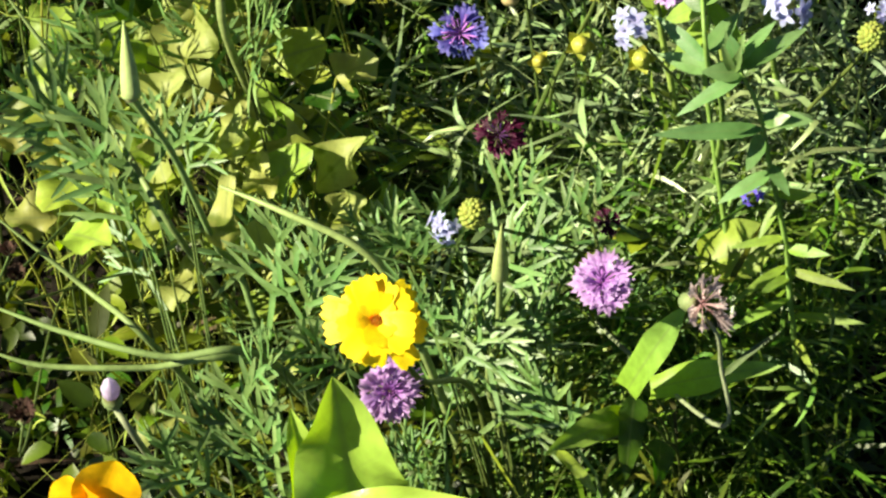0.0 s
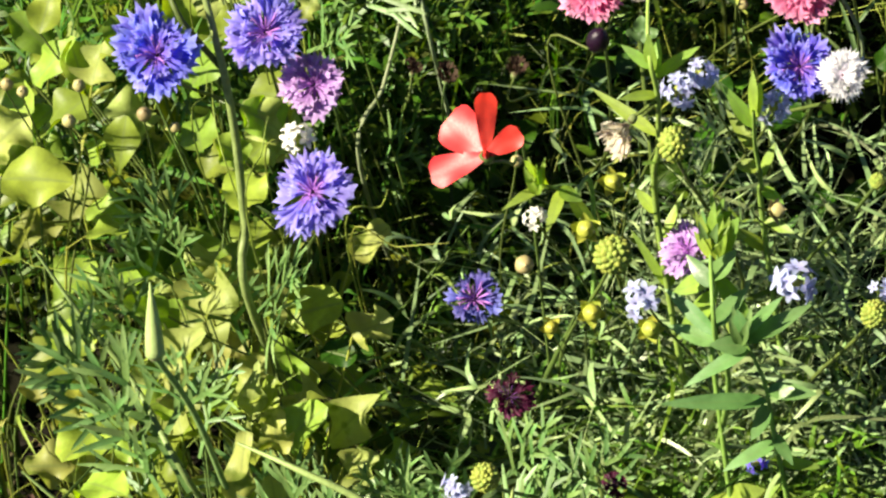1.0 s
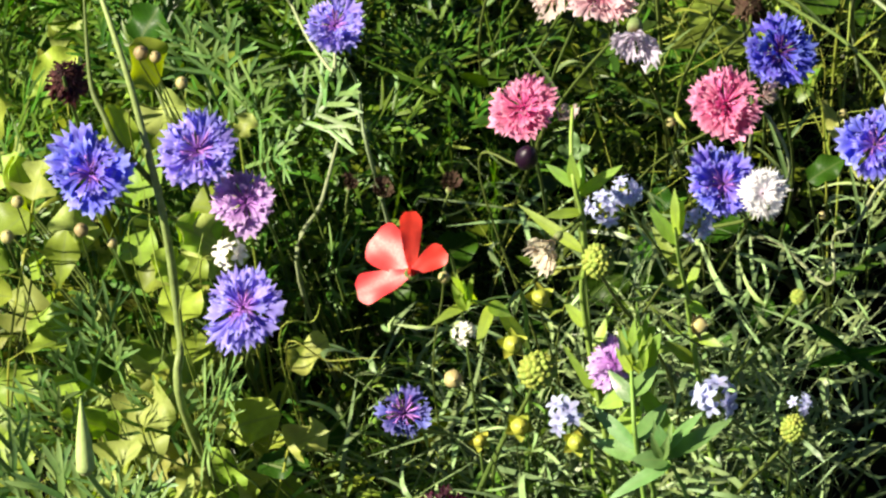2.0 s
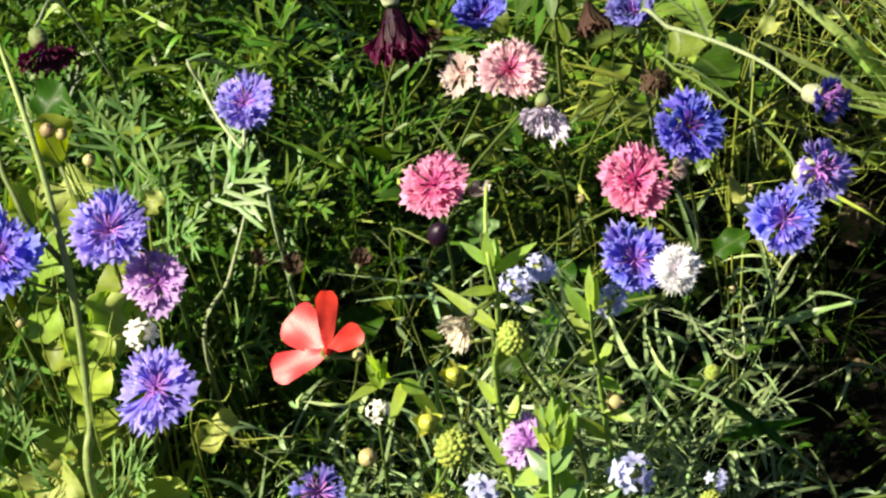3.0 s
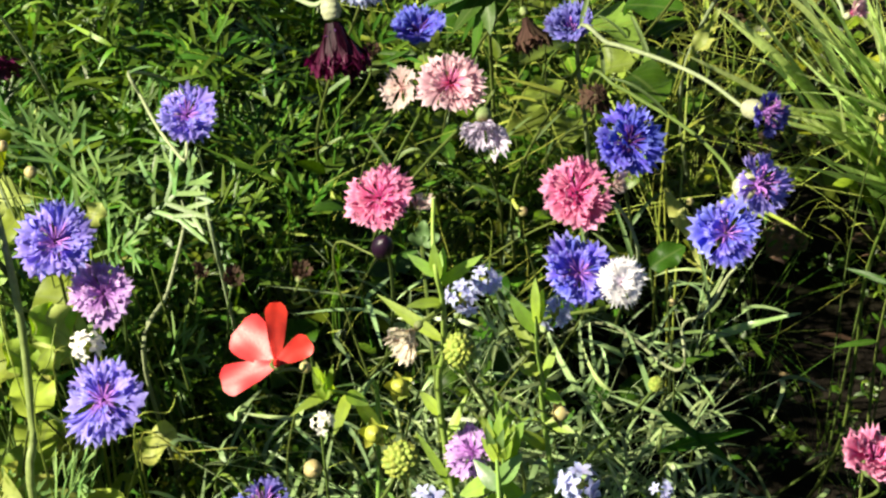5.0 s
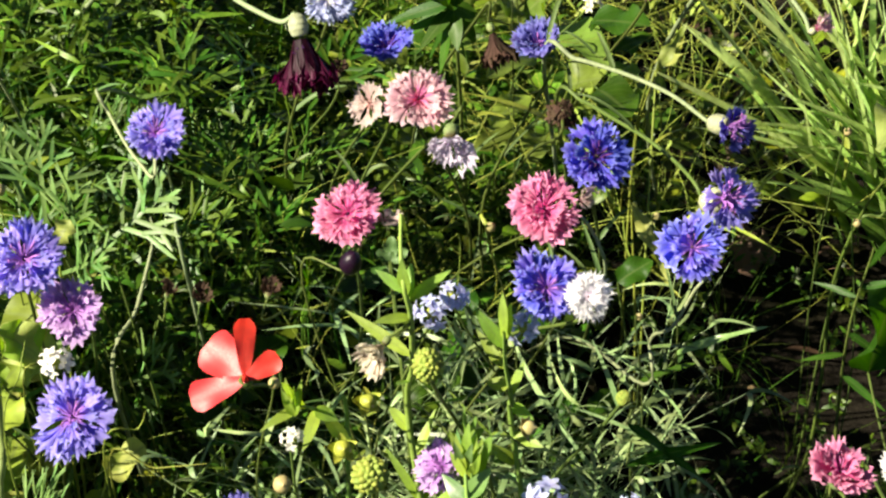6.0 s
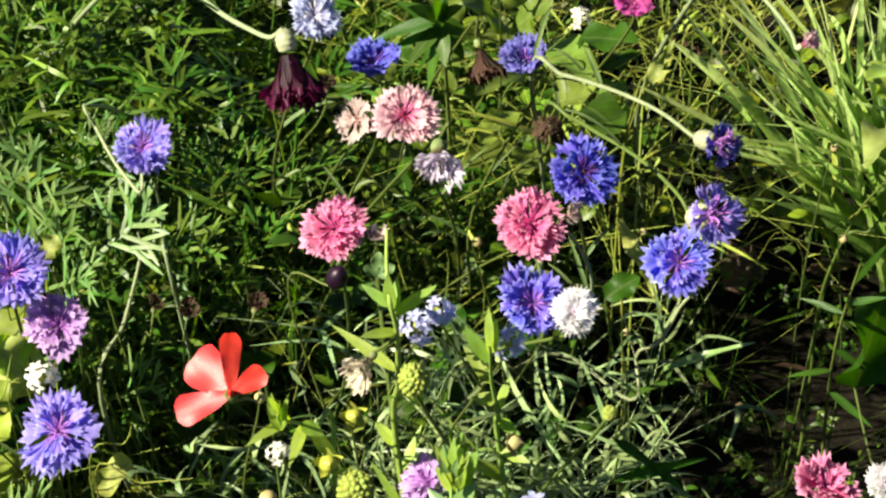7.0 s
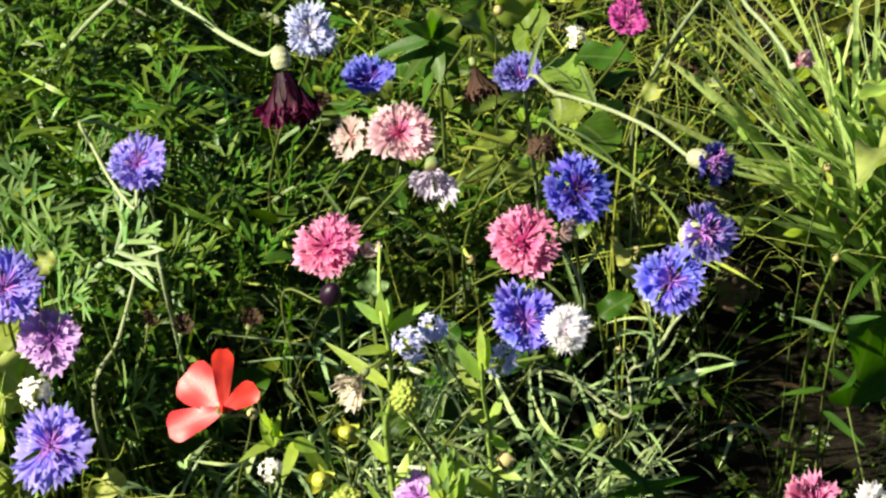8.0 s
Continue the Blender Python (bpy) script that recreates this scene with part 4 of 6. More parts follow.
growth("gap_mat", LEAFY, 90, (0.34, 0.66, 1.05, 1.55), 0.03, 0.07, "fine_shaded", "low dark leaves over the shaded soil", 0.3, keep=lambda p: p[:, 0] > 0)


def feathery(name, count, patch, low, high, sizes, material="poppy_leaf", label="mass of finely cut blue-green poppy leaves"):
    """Finely cut leaves held up on their stalks, as one mesh."""
    p = strewn(count, *patch)
    p[:, 2] = rng.uniform(low, high, count)
    out = []
    for k, at_ in enumerate(p):
        a, size = rng.uniform(0, 6.28), rng.uniform(*sizes)
        m = Matrix.Translation(at_) @ sunward((math.cos(a), math.sin(a), rng.uniform(0.1, 1.1))) @ Matrix.Rotation(rng.normal(0, 0.5), 4, "X") @ Matrix.Scale(size, 4)
        out.append(moved(FEATHERS[k % 6], m))
        back = Vector((-math.cos(a) * 0.04, -math.sin(a) * 0.04, -at_[2]))
        out.append(tube(smooth_path([Vector(at_) + back, Vector(at_) + back * 0.4, at_], 3), [0.0011, 0.0007], 4))
    tagged(new(name, mesh_of(name, joined(out), M[material])), label, "undergrowth", kind="stuff")


feathery("poppy_foliage", 28, (-0.03, 0.11, 0.70, 0.94), 0.15, 0.28, (0.04, 0.065))
feathery("poppy_foliage", 3, (-0.12, -0.03, 0.86, 0.96), 0.18, 0.27, (0.04, 0.06))
feathery("poppy_foliage", 5, (-0.05, 0.06, 1.18, 1.42), 0.18, 0.30, (0.035, 0.055))
feathery("feathery_foliage", 90, (-0.24, 0.13, 1.20, 1.7), 0.17, 0.31, (0.04, 0.07), "fine_mid", "soft green finely cut leaves behind the flowers")
p = strewn(500, -0.4, 0.8, 0.5, 2.2, 0.004)
p = p[~dark_gap(p)]
LITTER = [blades([(0, 0, 0)], [(1, 0.1 * k, 0.25)], 1.0, 0.12 + 0.05 * k, [(0, 0.2, -0.2)], "lance", 5, 3, 0.4) for k in range(4)]
scatter("dry_litter", LITTER, p, rng.uniform(0.02, 0.06, len(p)), "litter", "dry brown stalks and leaf litter on the soil", 0.4)
# Two unseen growths, added to keep sky light out of the gap.
growth("edge_undergrowth", LEAFY, 160, (0.68, 1.05, 0.55, 1.2), 0.35, 0.5, "fine_shaded", "tall dark leafy growth added out of view at the side, shading the gap", 0.2, keep=lambda p: p[:, 0] > 0)
growth("front_undergrowth", LEAFY, 110, (0.26, 0.6, 0.30, 0.66), 0.2, 0.3, "fine_shaded", "dark leafy growth added out of view at the front, shading the gap", 0.2, keep=lambda p: p[:, 0] > 0)
def bed_edge(p):
    """Inside the bed's rounded, uneven outline."""
    x, y = p[:, 0] - 0.2, p[:, 1] - 2.2
    a = np.arctan2(y, x)
    return np.hypot(x, y * 1.05) < 2.15 + 0.16 * np.sin(3 * a + 1) + 0.09 * np.sin(7 * a) + 0.05 * np.sin(17 * a + 2)


PLAIN = [shoot_shape(120 + k, leaves=14, leaf_long=0.3, leaf_wide=0.03, twigs=1, rows=4, columns=2, curl=0.3) for k in range(6)]
growth("outer_undergrowth", PLAIN, 3100, (-2.0, 2.4, 0.1, 4.6), 0.16, 0.30, "fine", "the rest of the flower bed's green growth", 0.25, keep=lambda p: ((p[:, 0] < -0.42) | (p[:, 0] > 0.78) | (p[:, 1] > 2.2)) & bed_edge(p))

# ---- patches of broad leaves, each plant a tuft of its own ----
def leaf_tuft(place, count, reach, low, high, long, kinds, materials, label, seed):
    local = random.Random(seed)
    leaves = []
    for k in range(count):
        a, d = local.uniform(0, 6.28), reach * math.sqrt(local.random())
        b = Vector((place[0] + d * math.cos(a), place[1] + d * math.sin(a), local.uniform(low, high)))
        size = local.uniform(*long)
        q = Vector((math.cos(a) + local.uniform(-0.6, 0.6), math.sin(a) + local.uniform(-0.6, 0.6), local.uniform(-0.1, 0.6))).normalized()
        face = (local.uniform(-0.5, 0.2), local.uniform(-0.8, 0.1), 1.0)
        leaves.append((tuple(b), tuple(b + q * size), size * local.uniform(0.55, 0.85), local.choice(kinds), local.choice(materials), face))
    return broad_plant(place, leaves, label, group="tufts of rounded leaves")


for k in range(9):
    x, y = -0.22 + 0.065 * (k % 3) + rng.uniform(-0.02, 0.02), 1.08 + 0.13 * (k // 3) + rng.uniform(-0.03, 0.03)
    leaf_tuft((x, y), 10, 0.06, 0.21, 0.375 - 0.045 * (k // 3), (0.020, 0.040), ["round", "ovate", "spoon", "lance"], ["round_leaf", "round_leaf", "yellow_leaf"], "tuft of rounded bright yellow-green leaves", 100 + k)
for k in range(7):
    x, y = -0.14 + 0.06 * (k % 3) + rng.uniform(-0.02, 0.02), 0.99 + 0.06 * (k // 3) + rng.uniform(-0.03, 0.03)
    leaf_tuft((x, y), 6, 0.06, 0.15, 0.28, (0.02, 0.042), ["ovate", "round", "lance"], ["round_leaf", "round_leaf", "yellow_leaf"], "low tuft of broad leaves, some turning yellow", 200 + k)
for k in range(6):
    x, y = 0.22 + 0.05 * (k % 3) + rng.uniform(-0.02, 0.02), 1.55 + 0.16 * (k // 3) + rng.uniform(-0.03, 0.03)
    leaf_tuft((x, y), 10, 0.07, 0.12, 0.22 + 0.07 * (k // 3), (0.022, 0.036), ["ovate", "lance"], ["pale_leaf", "pale_leaf", "dark_leaf"], "tuft of pointed oval bright green leaves", 300 + k)
for k in range(4):
    x, y = 0.06 + 0.06 * k, 1.2 + 0.05 * (k % 2)
    leaf_tuft((x, y), 7, 0.06, 0.08, 0.2, (0.02, 0.04), ["ovate", "lance"], ["dark_leaf"], "low tuft of dark green leaves", 400 + k)

for k in range(4):
    x, y = -0.11 + 0.026 * k, 1.0 + 0.06 * (k % 3)
    leaf_tuft((x, y), 8, 0.05, 0.17, 0.31, (0.02, 0.036), ["round", "ovate"], ["round_leaf", "round_leaf", "yellow_leaf"], "low tuft of rounded yellow-green leaves", 500 + k)

# ---- strap-leaved clump ----
def strap_clump(place, leaves, label):
    ob = root("strap_leaf_clump", place, label, "plant")
    for tip, width, sag in leaves:
        b = Vector(place) + Vector((rng.normal(0, 0.04), rng.normal(0, 0.04), 0.0))
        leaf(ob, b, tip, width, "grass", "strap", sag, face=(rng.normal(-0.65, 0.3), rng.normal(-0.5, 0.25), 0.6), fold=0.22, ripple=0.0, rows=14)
    return ob


CLUMP = (0.60, 1.58, 0.0)
FAN = [Vector(v) for v in ((0.458, 1.280, 0.47), (0.409, 1.276, 0.46), (0.365, 1.306, 0.43), (0.358, 1.342, 0.36), (0.373, 1.391, 0.28), (0.404, 1.406, 0.19))]
tips = []
for k in range(80):  # from upright blades to low ones that lie over to the side
    q = rng.uniform(0, 1) ** 1.9 * (len(FAN) - 1.001)
    tip = FAN[int(q)].lerp(FAN[int(q) + 1], q % 1) + Vector((rng.normal(0, 0.03), rng.normal(0, 0.03), rng.normal(0, 0.03)))
    tip = Vector(CLUMP).lerp(tip, rng.uniform(0.75, 1.03) - 0.05 * max(0.0, q - 3))
    tips.append((tuple(tip), rng.uniform(0.006, 0.0115) * (1 - 0.09 * q), rng.uniform(0.02, 0.22)))
for tip in ((0.359, 1.332, 0.33), (0.371, 1.313, 0.33), (0.386, 1.36, 0.39), (0.41, 1.34, 0.41), (0.45, 1.33, 0.42)):
    tips.append((tip, 0.0075, 0.2))
strap_clump(CLUMP, tips, "clump of long strap-like green leaves beside the cornflowers")

# ---- cornflowers ----
CAMWARD = (0.0, -0.66, 0.75)
cornflower((-0.0666, 0.9979, 0.4670), 0.0390, "blue", (-0.15, -0.6, 0.8), leaves=3)
cornflower((-0.0190, 1.0062, 0.4690), 0.0377, "violet", (0.1, -0.65, 0.75), leaves=3)
cornflower((0.0001, 0.9952, 0.4470), 0.0311, "purple", (-0.25, -0.7, 0.65), leaves=3)
cornflower((-0.0013, 0.9412, 0.4300), 0.0388, "violet", (-0.1, -0.55, 0.85), leaves=3, droop=0.25)
cornflower((0.0642, 0.9369, 0.3660), 0.0263, "dark", CAMWARD, rays=9, inner=5, anthers=14, leaves=3, anther_long=1.6)
cornflower((0.1613, 0.9648, 0.3620), 0.0276, "purple", (-0.75, -0.35, 0.55), leaves=2)
cornflower((0.1128, 0.7808, 0.3680), 0.0257, "purple", (-0.1, -0.55, 0.83), leaves=3)
cornflower((0.0286, 0.7436, 0.3580), 0.0253, "purple", (0.15, -0.7, 0.7), leaves=3)
cornflower((0.0762, 0.9549, 0.2880), 0.0253, "maroon", CAMWARD, leaves=3, rays=10, inner=6, droop=0.2)
cornflower((0.1281, 1.0482, 0.4500), 0.0344, "pink", (-0.12, -0.62, 0.78), leaves=3, droop=0.1)
cornflower((0.2244, 1.0711, 0.4280), 0.0367, "pink", (-0.05, -0.72, 0.68), leaves=3, via=[(0.2465, 1.0828, 0.4100), (0.2583, 1.0969, 0.3600)])
cornflower((0.2144, 0.9963, 0.4370), 0.0341, "blue", (-0.1, -0.62, 0.78), leaves=4)
cornflower((0.2273, 0.9587, 0.4590), 0.0232, "white", (0.0, -0.62, 0.78), leaves=5, rays=30, inner=18, anthers=0, tuft=7, cone=0.06)
cornflower((0.0406, 1.1203, 0.4560), 0.0309, "violet", (0.1, -0.6, 0.78), via=[(0.0380, 1.1130, 0.4350), (0.0310, 1.1330, 0.4300), (0.0240, 1.1520, 0.4300), (0.0160, 1.1870, 0.4250), (0.0100, 1.2200, 0.4200)], foot=(-0.03, 0.5), leaves=2)
cornflower((0.1737, 1.1695, 0.4320), 0.0354, "pale", (0.05, -0.7, 0.7), leaves=3)
cornflower((0.1490, 1.1780, 0.4260), 0.0260, "faded", (-0.6, -0.6, 0.5), leaves=2, rays=9, inner=4, label="faded pale pink cornflower past its best")
cornflower((0.1872, 1.1410, 0.4250), 0.0250, "lilac", (-0.1, -0.75, -0.15), leaves=2, rays=10, inner=6, cone=0.75, anthers=0, label="nodding pale lilac cornflower half closed")
cornflower((0.1165, 1.2000, 0.4540), 0.0335, "maroon", (0.10, -0.50, -0.85), via=[(0.1080, 1.2170, 0.4550), (0.0970, 1.2330, 0.4520), (0.0860, 1.2560, 0.4470), (0.0750, 1.2870, 0.4400), (0.0620, 1.3240, 0.4300), (0.0430, 1.3890, 0.4100)], foot=(-0.1, 0.35), leaves=3, cone=1.28, base=0.22, rays=24, inner=22, tuft=9, calyx="calyx_pale", thick=0.0034, label="drooping dark maroon cornflower with a pale calyx")
cornflower((0.1311, 1.1991, 0.4770), 0.0295, "light", CAMWARD, leaves=3, rays=20, inner=16)
cornflower((0.1639, 1.2346, 0.4240), 0.0297, "deep", (-0.15, -0.3, 0.95), leaves=3, cone=0.5)
cornflower((0.2422, 1.2115, 0.4330), 0.0275, "dark", (-0.3, -0.4, 0.85), leaves=3, cone=0.6)
cornflower((0.2193, 1.2263, 0.4330), 0.0225, "wilted", (0.2, -0.4, -0.7), leaves=2, cone=1.2, base=0.12, rays=22, inner=18, tuft=8, calyx_size=0.6, label="withered brown cornflower head")
cornflower((0.2520, 1.1818, 0.4120), 0.0175, "wilted", (0.1, -0.3, 0.7), leaves=2, cone=-0.7, inner=14, tuft=8, label="withered brown cornflower head")
cornflower((0.2525, 1.0895, 0.4430), 0.0364, "deep", (0.05, -0.72, 0.68), leaves=3, droop=0.05)
cornflower((0.3153, 1.0782, 0.4620), 0.0234, "dark", (0.6, -0.55, 0.1), via=[(0.2960, 1.1170, 0.4560), (0.2830, 1.1410, 0.4520), (0.2700, 1.1620, 0.4470), (0.2570, 1.1840, 0.4400), (0.2450, 1.2130, 0.4250)], foot=(0.0, 0.16), leaves=2, calyx="calyx_pale", thick=0.0027, rays=9, inner=5, cone=0.35, anthers=22, calyx_size=1.35, anther_long=1.9)
cornflower((0.3091, 1.0546, 0.4370), 0.0315, "violet", (0.45, -0.6, 0.55), via=[(0.2980, 1.0720, 0.4350), (0.2920, 1.1030, 0.4300), (0.2830, 1.1330, 0.4240), (0.2730, 1.1610, 0.4170), (0.2630, 1.1920, 0.4080), (0.2540, 1.2240, 0.3900)], foot=(0.0, 0.16), leaves=2, calyx="calyx_pale", thick=0.0024, stem_material="stem", rays=10, inner=5, anthers=16, calyx_size=1.3, anther_long=1.5)
cornflower((0.2860, 1.0168, 0.4380), 0.0338, "blue", (-0.1, -0.66, 0.72), via=[(0.2980, 1.0140, 0.4300), (0.2880, 1.0170, 0.4120), (0.2790, 1.0190, 0.3900), (0.2720, 1.0360, 0.3700), (0.2700, 1.0380, 0.3400)], leaves=6, thick=0.0020)
cornflower((0.3302, 1.3779, 0.3660), 0.0251, "magenta", (0, -0.4, 0.9), leaves=2, label="small magenta cornflower at the back of the bed")
cornflower((0.3911, 1.2118, 0.4300), 0.0121, "pale", (0.4, -0.4, 0.6), via=[(0.3875, 1.2300, 0.4300), (0.3792, 1.2709, 0.4300), (0.3666, 1.3158, 0.4200)], foot=(0.03, 0.25), leaves=1, rays=7, inner=5, cone=1.1, thick=0.003, calyx="calyx_pale", label="pink cornflower bud just opening")
cornflower((0.3221, 0.8716, 0.4220), 0.0288, "pink", (0, -0.3, 0.95), leaves=3, cone=0.4)
cornflower((0.3468, 0.8716, 0.4200), 0.0181, "white", (0, -0.3, 0.95), leaves=3, cone=0.4)
cornflower((-0.0594, 1.1769, 0.4600), 0.0304, "maroon", (0.2, -0.5, -0.3), leaves=2, cone=0.5, via=[(-0.0594, 1.2832, 0.4200)])
cornflower((0.1475, 0.7429, 0.3920), 0.0245, "faded", (0.75, -0.55, 0.3), via=[(0.1508, 0.7370, 0.3850), (0.1538, 0.7422, 0.3600), (0.1519, 0.7541, 0.3100)], leaves=1, rays=9, inner=3, anthers=3, cone=0.35, label="wilting pale pink cornflower hanging over")
cornflower((0.1214, 0.9038, 0.2770), 0.0131, "maroon", CAMWARD, leaves=1, rays=8, inner=4, label="small withered red-brown flower under a folded leaf")
cornflower((0.1365, 0.9690, 0.4330), 0.0175, "straw", (-0.55, -0.45, -0.35), leaves=1, cone=0.95, calyx_size=0.7, label="dried straw-coloured cornflower head")


cornflower((0.1450, 1.0480, 0.4450), 0.0095, "faded", (0.5, -0.5, 0.6), leaves=0, rays=7, inner=4, anthers=0, cone=0.9, thick=0.0014, label="small faded pink bud beside a pink cornflower")
cornflower((0.2420, 1.0720, 0.4300), 0.0105, "faded", (0.6, -0.4, 0.5), leaves=0, rays=7, inner=4, anthers=0, cone=0.9, thick=0.0014, label="small faded pink bud beside a pink cornflower")


cornflower((-0.0790, 1.0420, 0.4930), 0.0215, "dark_withered", (0.05, -0.45, 0.85), foot=(-0.02, 0.3), leaves=1, rays=22, inner=20, tuft=12, anthers=6, cone=-0.95, base=0.05, calyx_size=0.5, label="withered dark brown cornflower head hanging down")


# ---- dry leaves on the soil ----
def dry_leaf(base, tip, width):
    ob = root("dry_leaf", (base[0], base[1], 0), "curled dry brown leaf lying on the soil", "leaf", "dry leaves on the soil")
    leaf(ob, base, tip, width, "ovate", "dry", 0.25, face=(-0.3, -0.4, 1), fold=0.5, ripple=0.9, columns=7, rows=9, name="blade")
    stem(ob, [tuple(Vector(base) + Vector((0.02, 0.02, -0.004))), tuple(Vector(base) + Vector((0.008, 0.008, 0.003))), base], 0.0012, "dry", 0.8, "leaf_stalk", 5)
    return ob


dry_leaf((0.444, 1.593, 0.01), (0.472, 1.549, 0.016), 0.030)
dry_leaf((0.442, 1.554, 0.01), (0.477, 1.562, 0.016), 0.022)
dry_leaf((0.417, 1.657, 0.01), (0.44, 1.653, 0.016), 0.022)
dry_leaf((0.454, 1.687, 0.01), (0.475, 1.691, 0.016), 0.020)
dry_leaf((0.445, 1.708, 0.01), (0.423, 1.682, 0.016), 0.018)


# ---- closed buds ----
def bud(place, size, material, facing, label, via=(), foot=(0.02, 0.06), tall=1.2, stem_material="stem", name="flower_bud", group=""):
    base = (place[0] + foot[0], place[1] + foot[1], 0)
    ob = root(name, base, label, "bud", group)
    m = aim(place, facing, 0.3)
    r = size / 2
    body = turned([(0.05, -1.0), (0.6, -0.85), (0.95, -0.3), (0.98, 0.2), (0.7, 0.75), (0.35, 1.0), (0.02, 1.08)], 14, lambda a, h: 1 - (0.3 if material == "wilted" else 0.06) * np.cos(7 * a + 5 * h) ** 2)
    part("bud", mesh_of("bud", body, M[material]), ob, m @ Matrix.Diagonal((r, r, r * tall, 1)))
    end = m @ Vector((0, 0, -r * tall))
    stem(ob, [base, tuple(end.lerp(Vector(base), 0.5) + Vector((0.004, 0.01, 0.0)))] + list(via) + [tuple(end)], 0.0014, stem_material, 0.8, sides=6)
    return ob


def closed_flower():
    """A cornflower bud with its petals still rolled together above the calyx."""
    place = (-0.0782, 0.7529, 0.3620)
    ob = root("flower_bud", (-0.1057, 0.9452, 0.0500), "closed lilac cornflower bud on a thick stem", "bud")
    facing = Vector((-0.0770, 0.7505, 0.3760)) - Vector(place)
    m = aim(place, facing, 0.3)
    r = 0.0078 / 2
    petals = turned([(0.55, -1.2), (0.8, -0.9), (1.0, -0.2), (0.95, 0.4), (0.7, 1.1), (0.4, 1.7), (0.05, 1.95)], 14, lambda a, h: 1 - 0.14 * np.cos(3.5 * a + 1.2 * h) ** 2)
    part("petal_roll", mesh_of("petal_roll", petals, M["lilac"]), ob, m @ Matrix.Scale(r, 4))
    part("calyx", mesh_of("calyx", calyx_shape(), M["calyx"]), ob, m @ Matrix.Translation((0, 0, -0.9 * r)) @ Matrix.Scale(r * 2.2, 4))
    stem(ob, [(-0.1057, 0.9452, 0.0500), (-0.0737, 0.7876, 0.2600), (-0.0731, 0.7510, 0.3350), tuple(m @ Vector((0, 0, -3.1 * r)))], 0.0034, "stem_pale", 0.8)
    return ob


closed_flower()
bud((0.1278, 1.0365, 0.4300), 0.0111, "bud_dark", (0.2, -0.3, 0.9), "closed dark purple cornflower bud", via=[(0.1055, 1.0648, 0.4000)])
for place, size in (((-0.1248, 0.8347, 0.3600), 0.0064), ((-0.1235, 0.8298, 0.3500), 0.0074), ((0.0554, 1.1099, 0.3600), 0.0107), ((0.0386, 1.1176, 0.3600), 0.0085), ((0.0899, 1.1114, 0.3600), 0.0112), ((0.1383, 1.2505, 0.4000), 0.0105), ((-0.1202, 0.7707, 0.3300), 0.0112)):
    cornflower(place, size * 1.05, "wilted", (0.2, -0.3, 0.9), leaves=0, rays=8, inner=6, anthers=3, cone=1.05, thick=0.0015, label="small withered brown flower head on a thin stalk")


def poppy_bud(place, tip, size, path, label):
    """A pointed poppy bud like a nightcap on a long curved stem."""
    ob = root("poppy_bud", path[0], label, "bud")
    way = Vector(tip) - Vector(place)
    m = aim(place, way, 0.2)
    long = way.length
    prof = [(0.25, -0.05), (0.42, 0.0), (0.5, 0.02), (0.47, 0.08), (0.46, 0.2), (0.40, 0.38), (0.28, 0.6), (0.16, 0.78), (0.08, 0.92), (0.02, 1.0)]
    shape = turned([(r * size, h * long) for r, h in prof], 12, lambda a, h: 1 - 0.03 * np.cos(9 * a))
    part("bud", mesh_of("bud", shape, M["poppy_bud"]), ob, m)
    stem(ob, list(path) + [place], 0.0036, "stem_poppy", 0.75)
    return ob


poppy_bud((-0.0695, 0.8766, 0.4000), (-0.0681, 0.8897, 0.4300), 0.0085, [(-0.03, 0.86, 0.0), (-0.0454, 0.9186, 0.2200), (-0.0546, 0.9093, 0.2800), (-0.0603, 0.8919, 0.3500)], "pointed pale green poppy bud on a curved stem")
poppy_bud((0.0729, 0.8249, 0.3300), (0.0760, 0.8159, 0.3700), 0.0074, [(0.10, 0.84, 0.0), (0.0638, 0.8607, 0.2000), (0.0692, 0.8363, 0.2800)], "slim green poppy bud on an upright stem")

# ---- long bare stems ----
def long_stem(points, thick, material, label, rooted=True):
    """A bare stem through points, up from the ground behind them, thinning to its tip."""
    way = list(points)
    if rooted and way[0][2] > 0.05:
        way = [(way[0][0] + 0.02, way[0][1] + 0.14, 0.0)] + way
    ob = root("plant_stem", way[0], label, "stem", "long bare stems")
    r = thick / 2
    part("stem", mesh_of("stem", tube(smooth_path(way, 7), [r, r, r * 0.9, r * 0.8, r * 0.65, r * 0.3], 7), M[material]), ob)
    return ob


long_stem([(-0.0445, 1.0100, 0.3000), (-0.0415, 1.0080, 0.3600), (-0.0395, 1.0070, 0.4100), (-0.0400, 1.0070, 0.4450), (-0.0425, 1.0120, 0.4700), (-0.0480, 1.0260, 0.5000), (-0.0570, 1.0490, 0.5250), (-0.0670, 1.0790, 0.5400)], 0.0044, "stem_poppy", "thick upright green stem that forks above")
long_stem([(-0.0420, 1.0100, 0.4500), (-0.0540, 1.0050, 0.4780), (-0.0590, 1.0120, 0.4880), (-0.0640, 1.0230, 0.4950), (-0.0660, 1.0400, 0.5050), (-0.0670, 1.0620, 0.5200)], 0.0030, "stem", "leafy side branch of a thick green stem", rooted=False)
long_stem([(-0.0712, 0.9273, 0.2600), (-0.1002, 0.9684, 0.3000), (-0.1216, 0.9846, 0.3300), (-0.1400, 0.9995, 0.3600)], 0.0034, "stem_poppy", "green poppy stem leaning over")
long_stem([(-0.0750, 0.8434, 0.2800), (-0.1071, 0.8687, 0.3000), (-0.1391, 0.8844, 0.3300)], 0.0034, "stem_poppy", "green poppy stem leaning over")
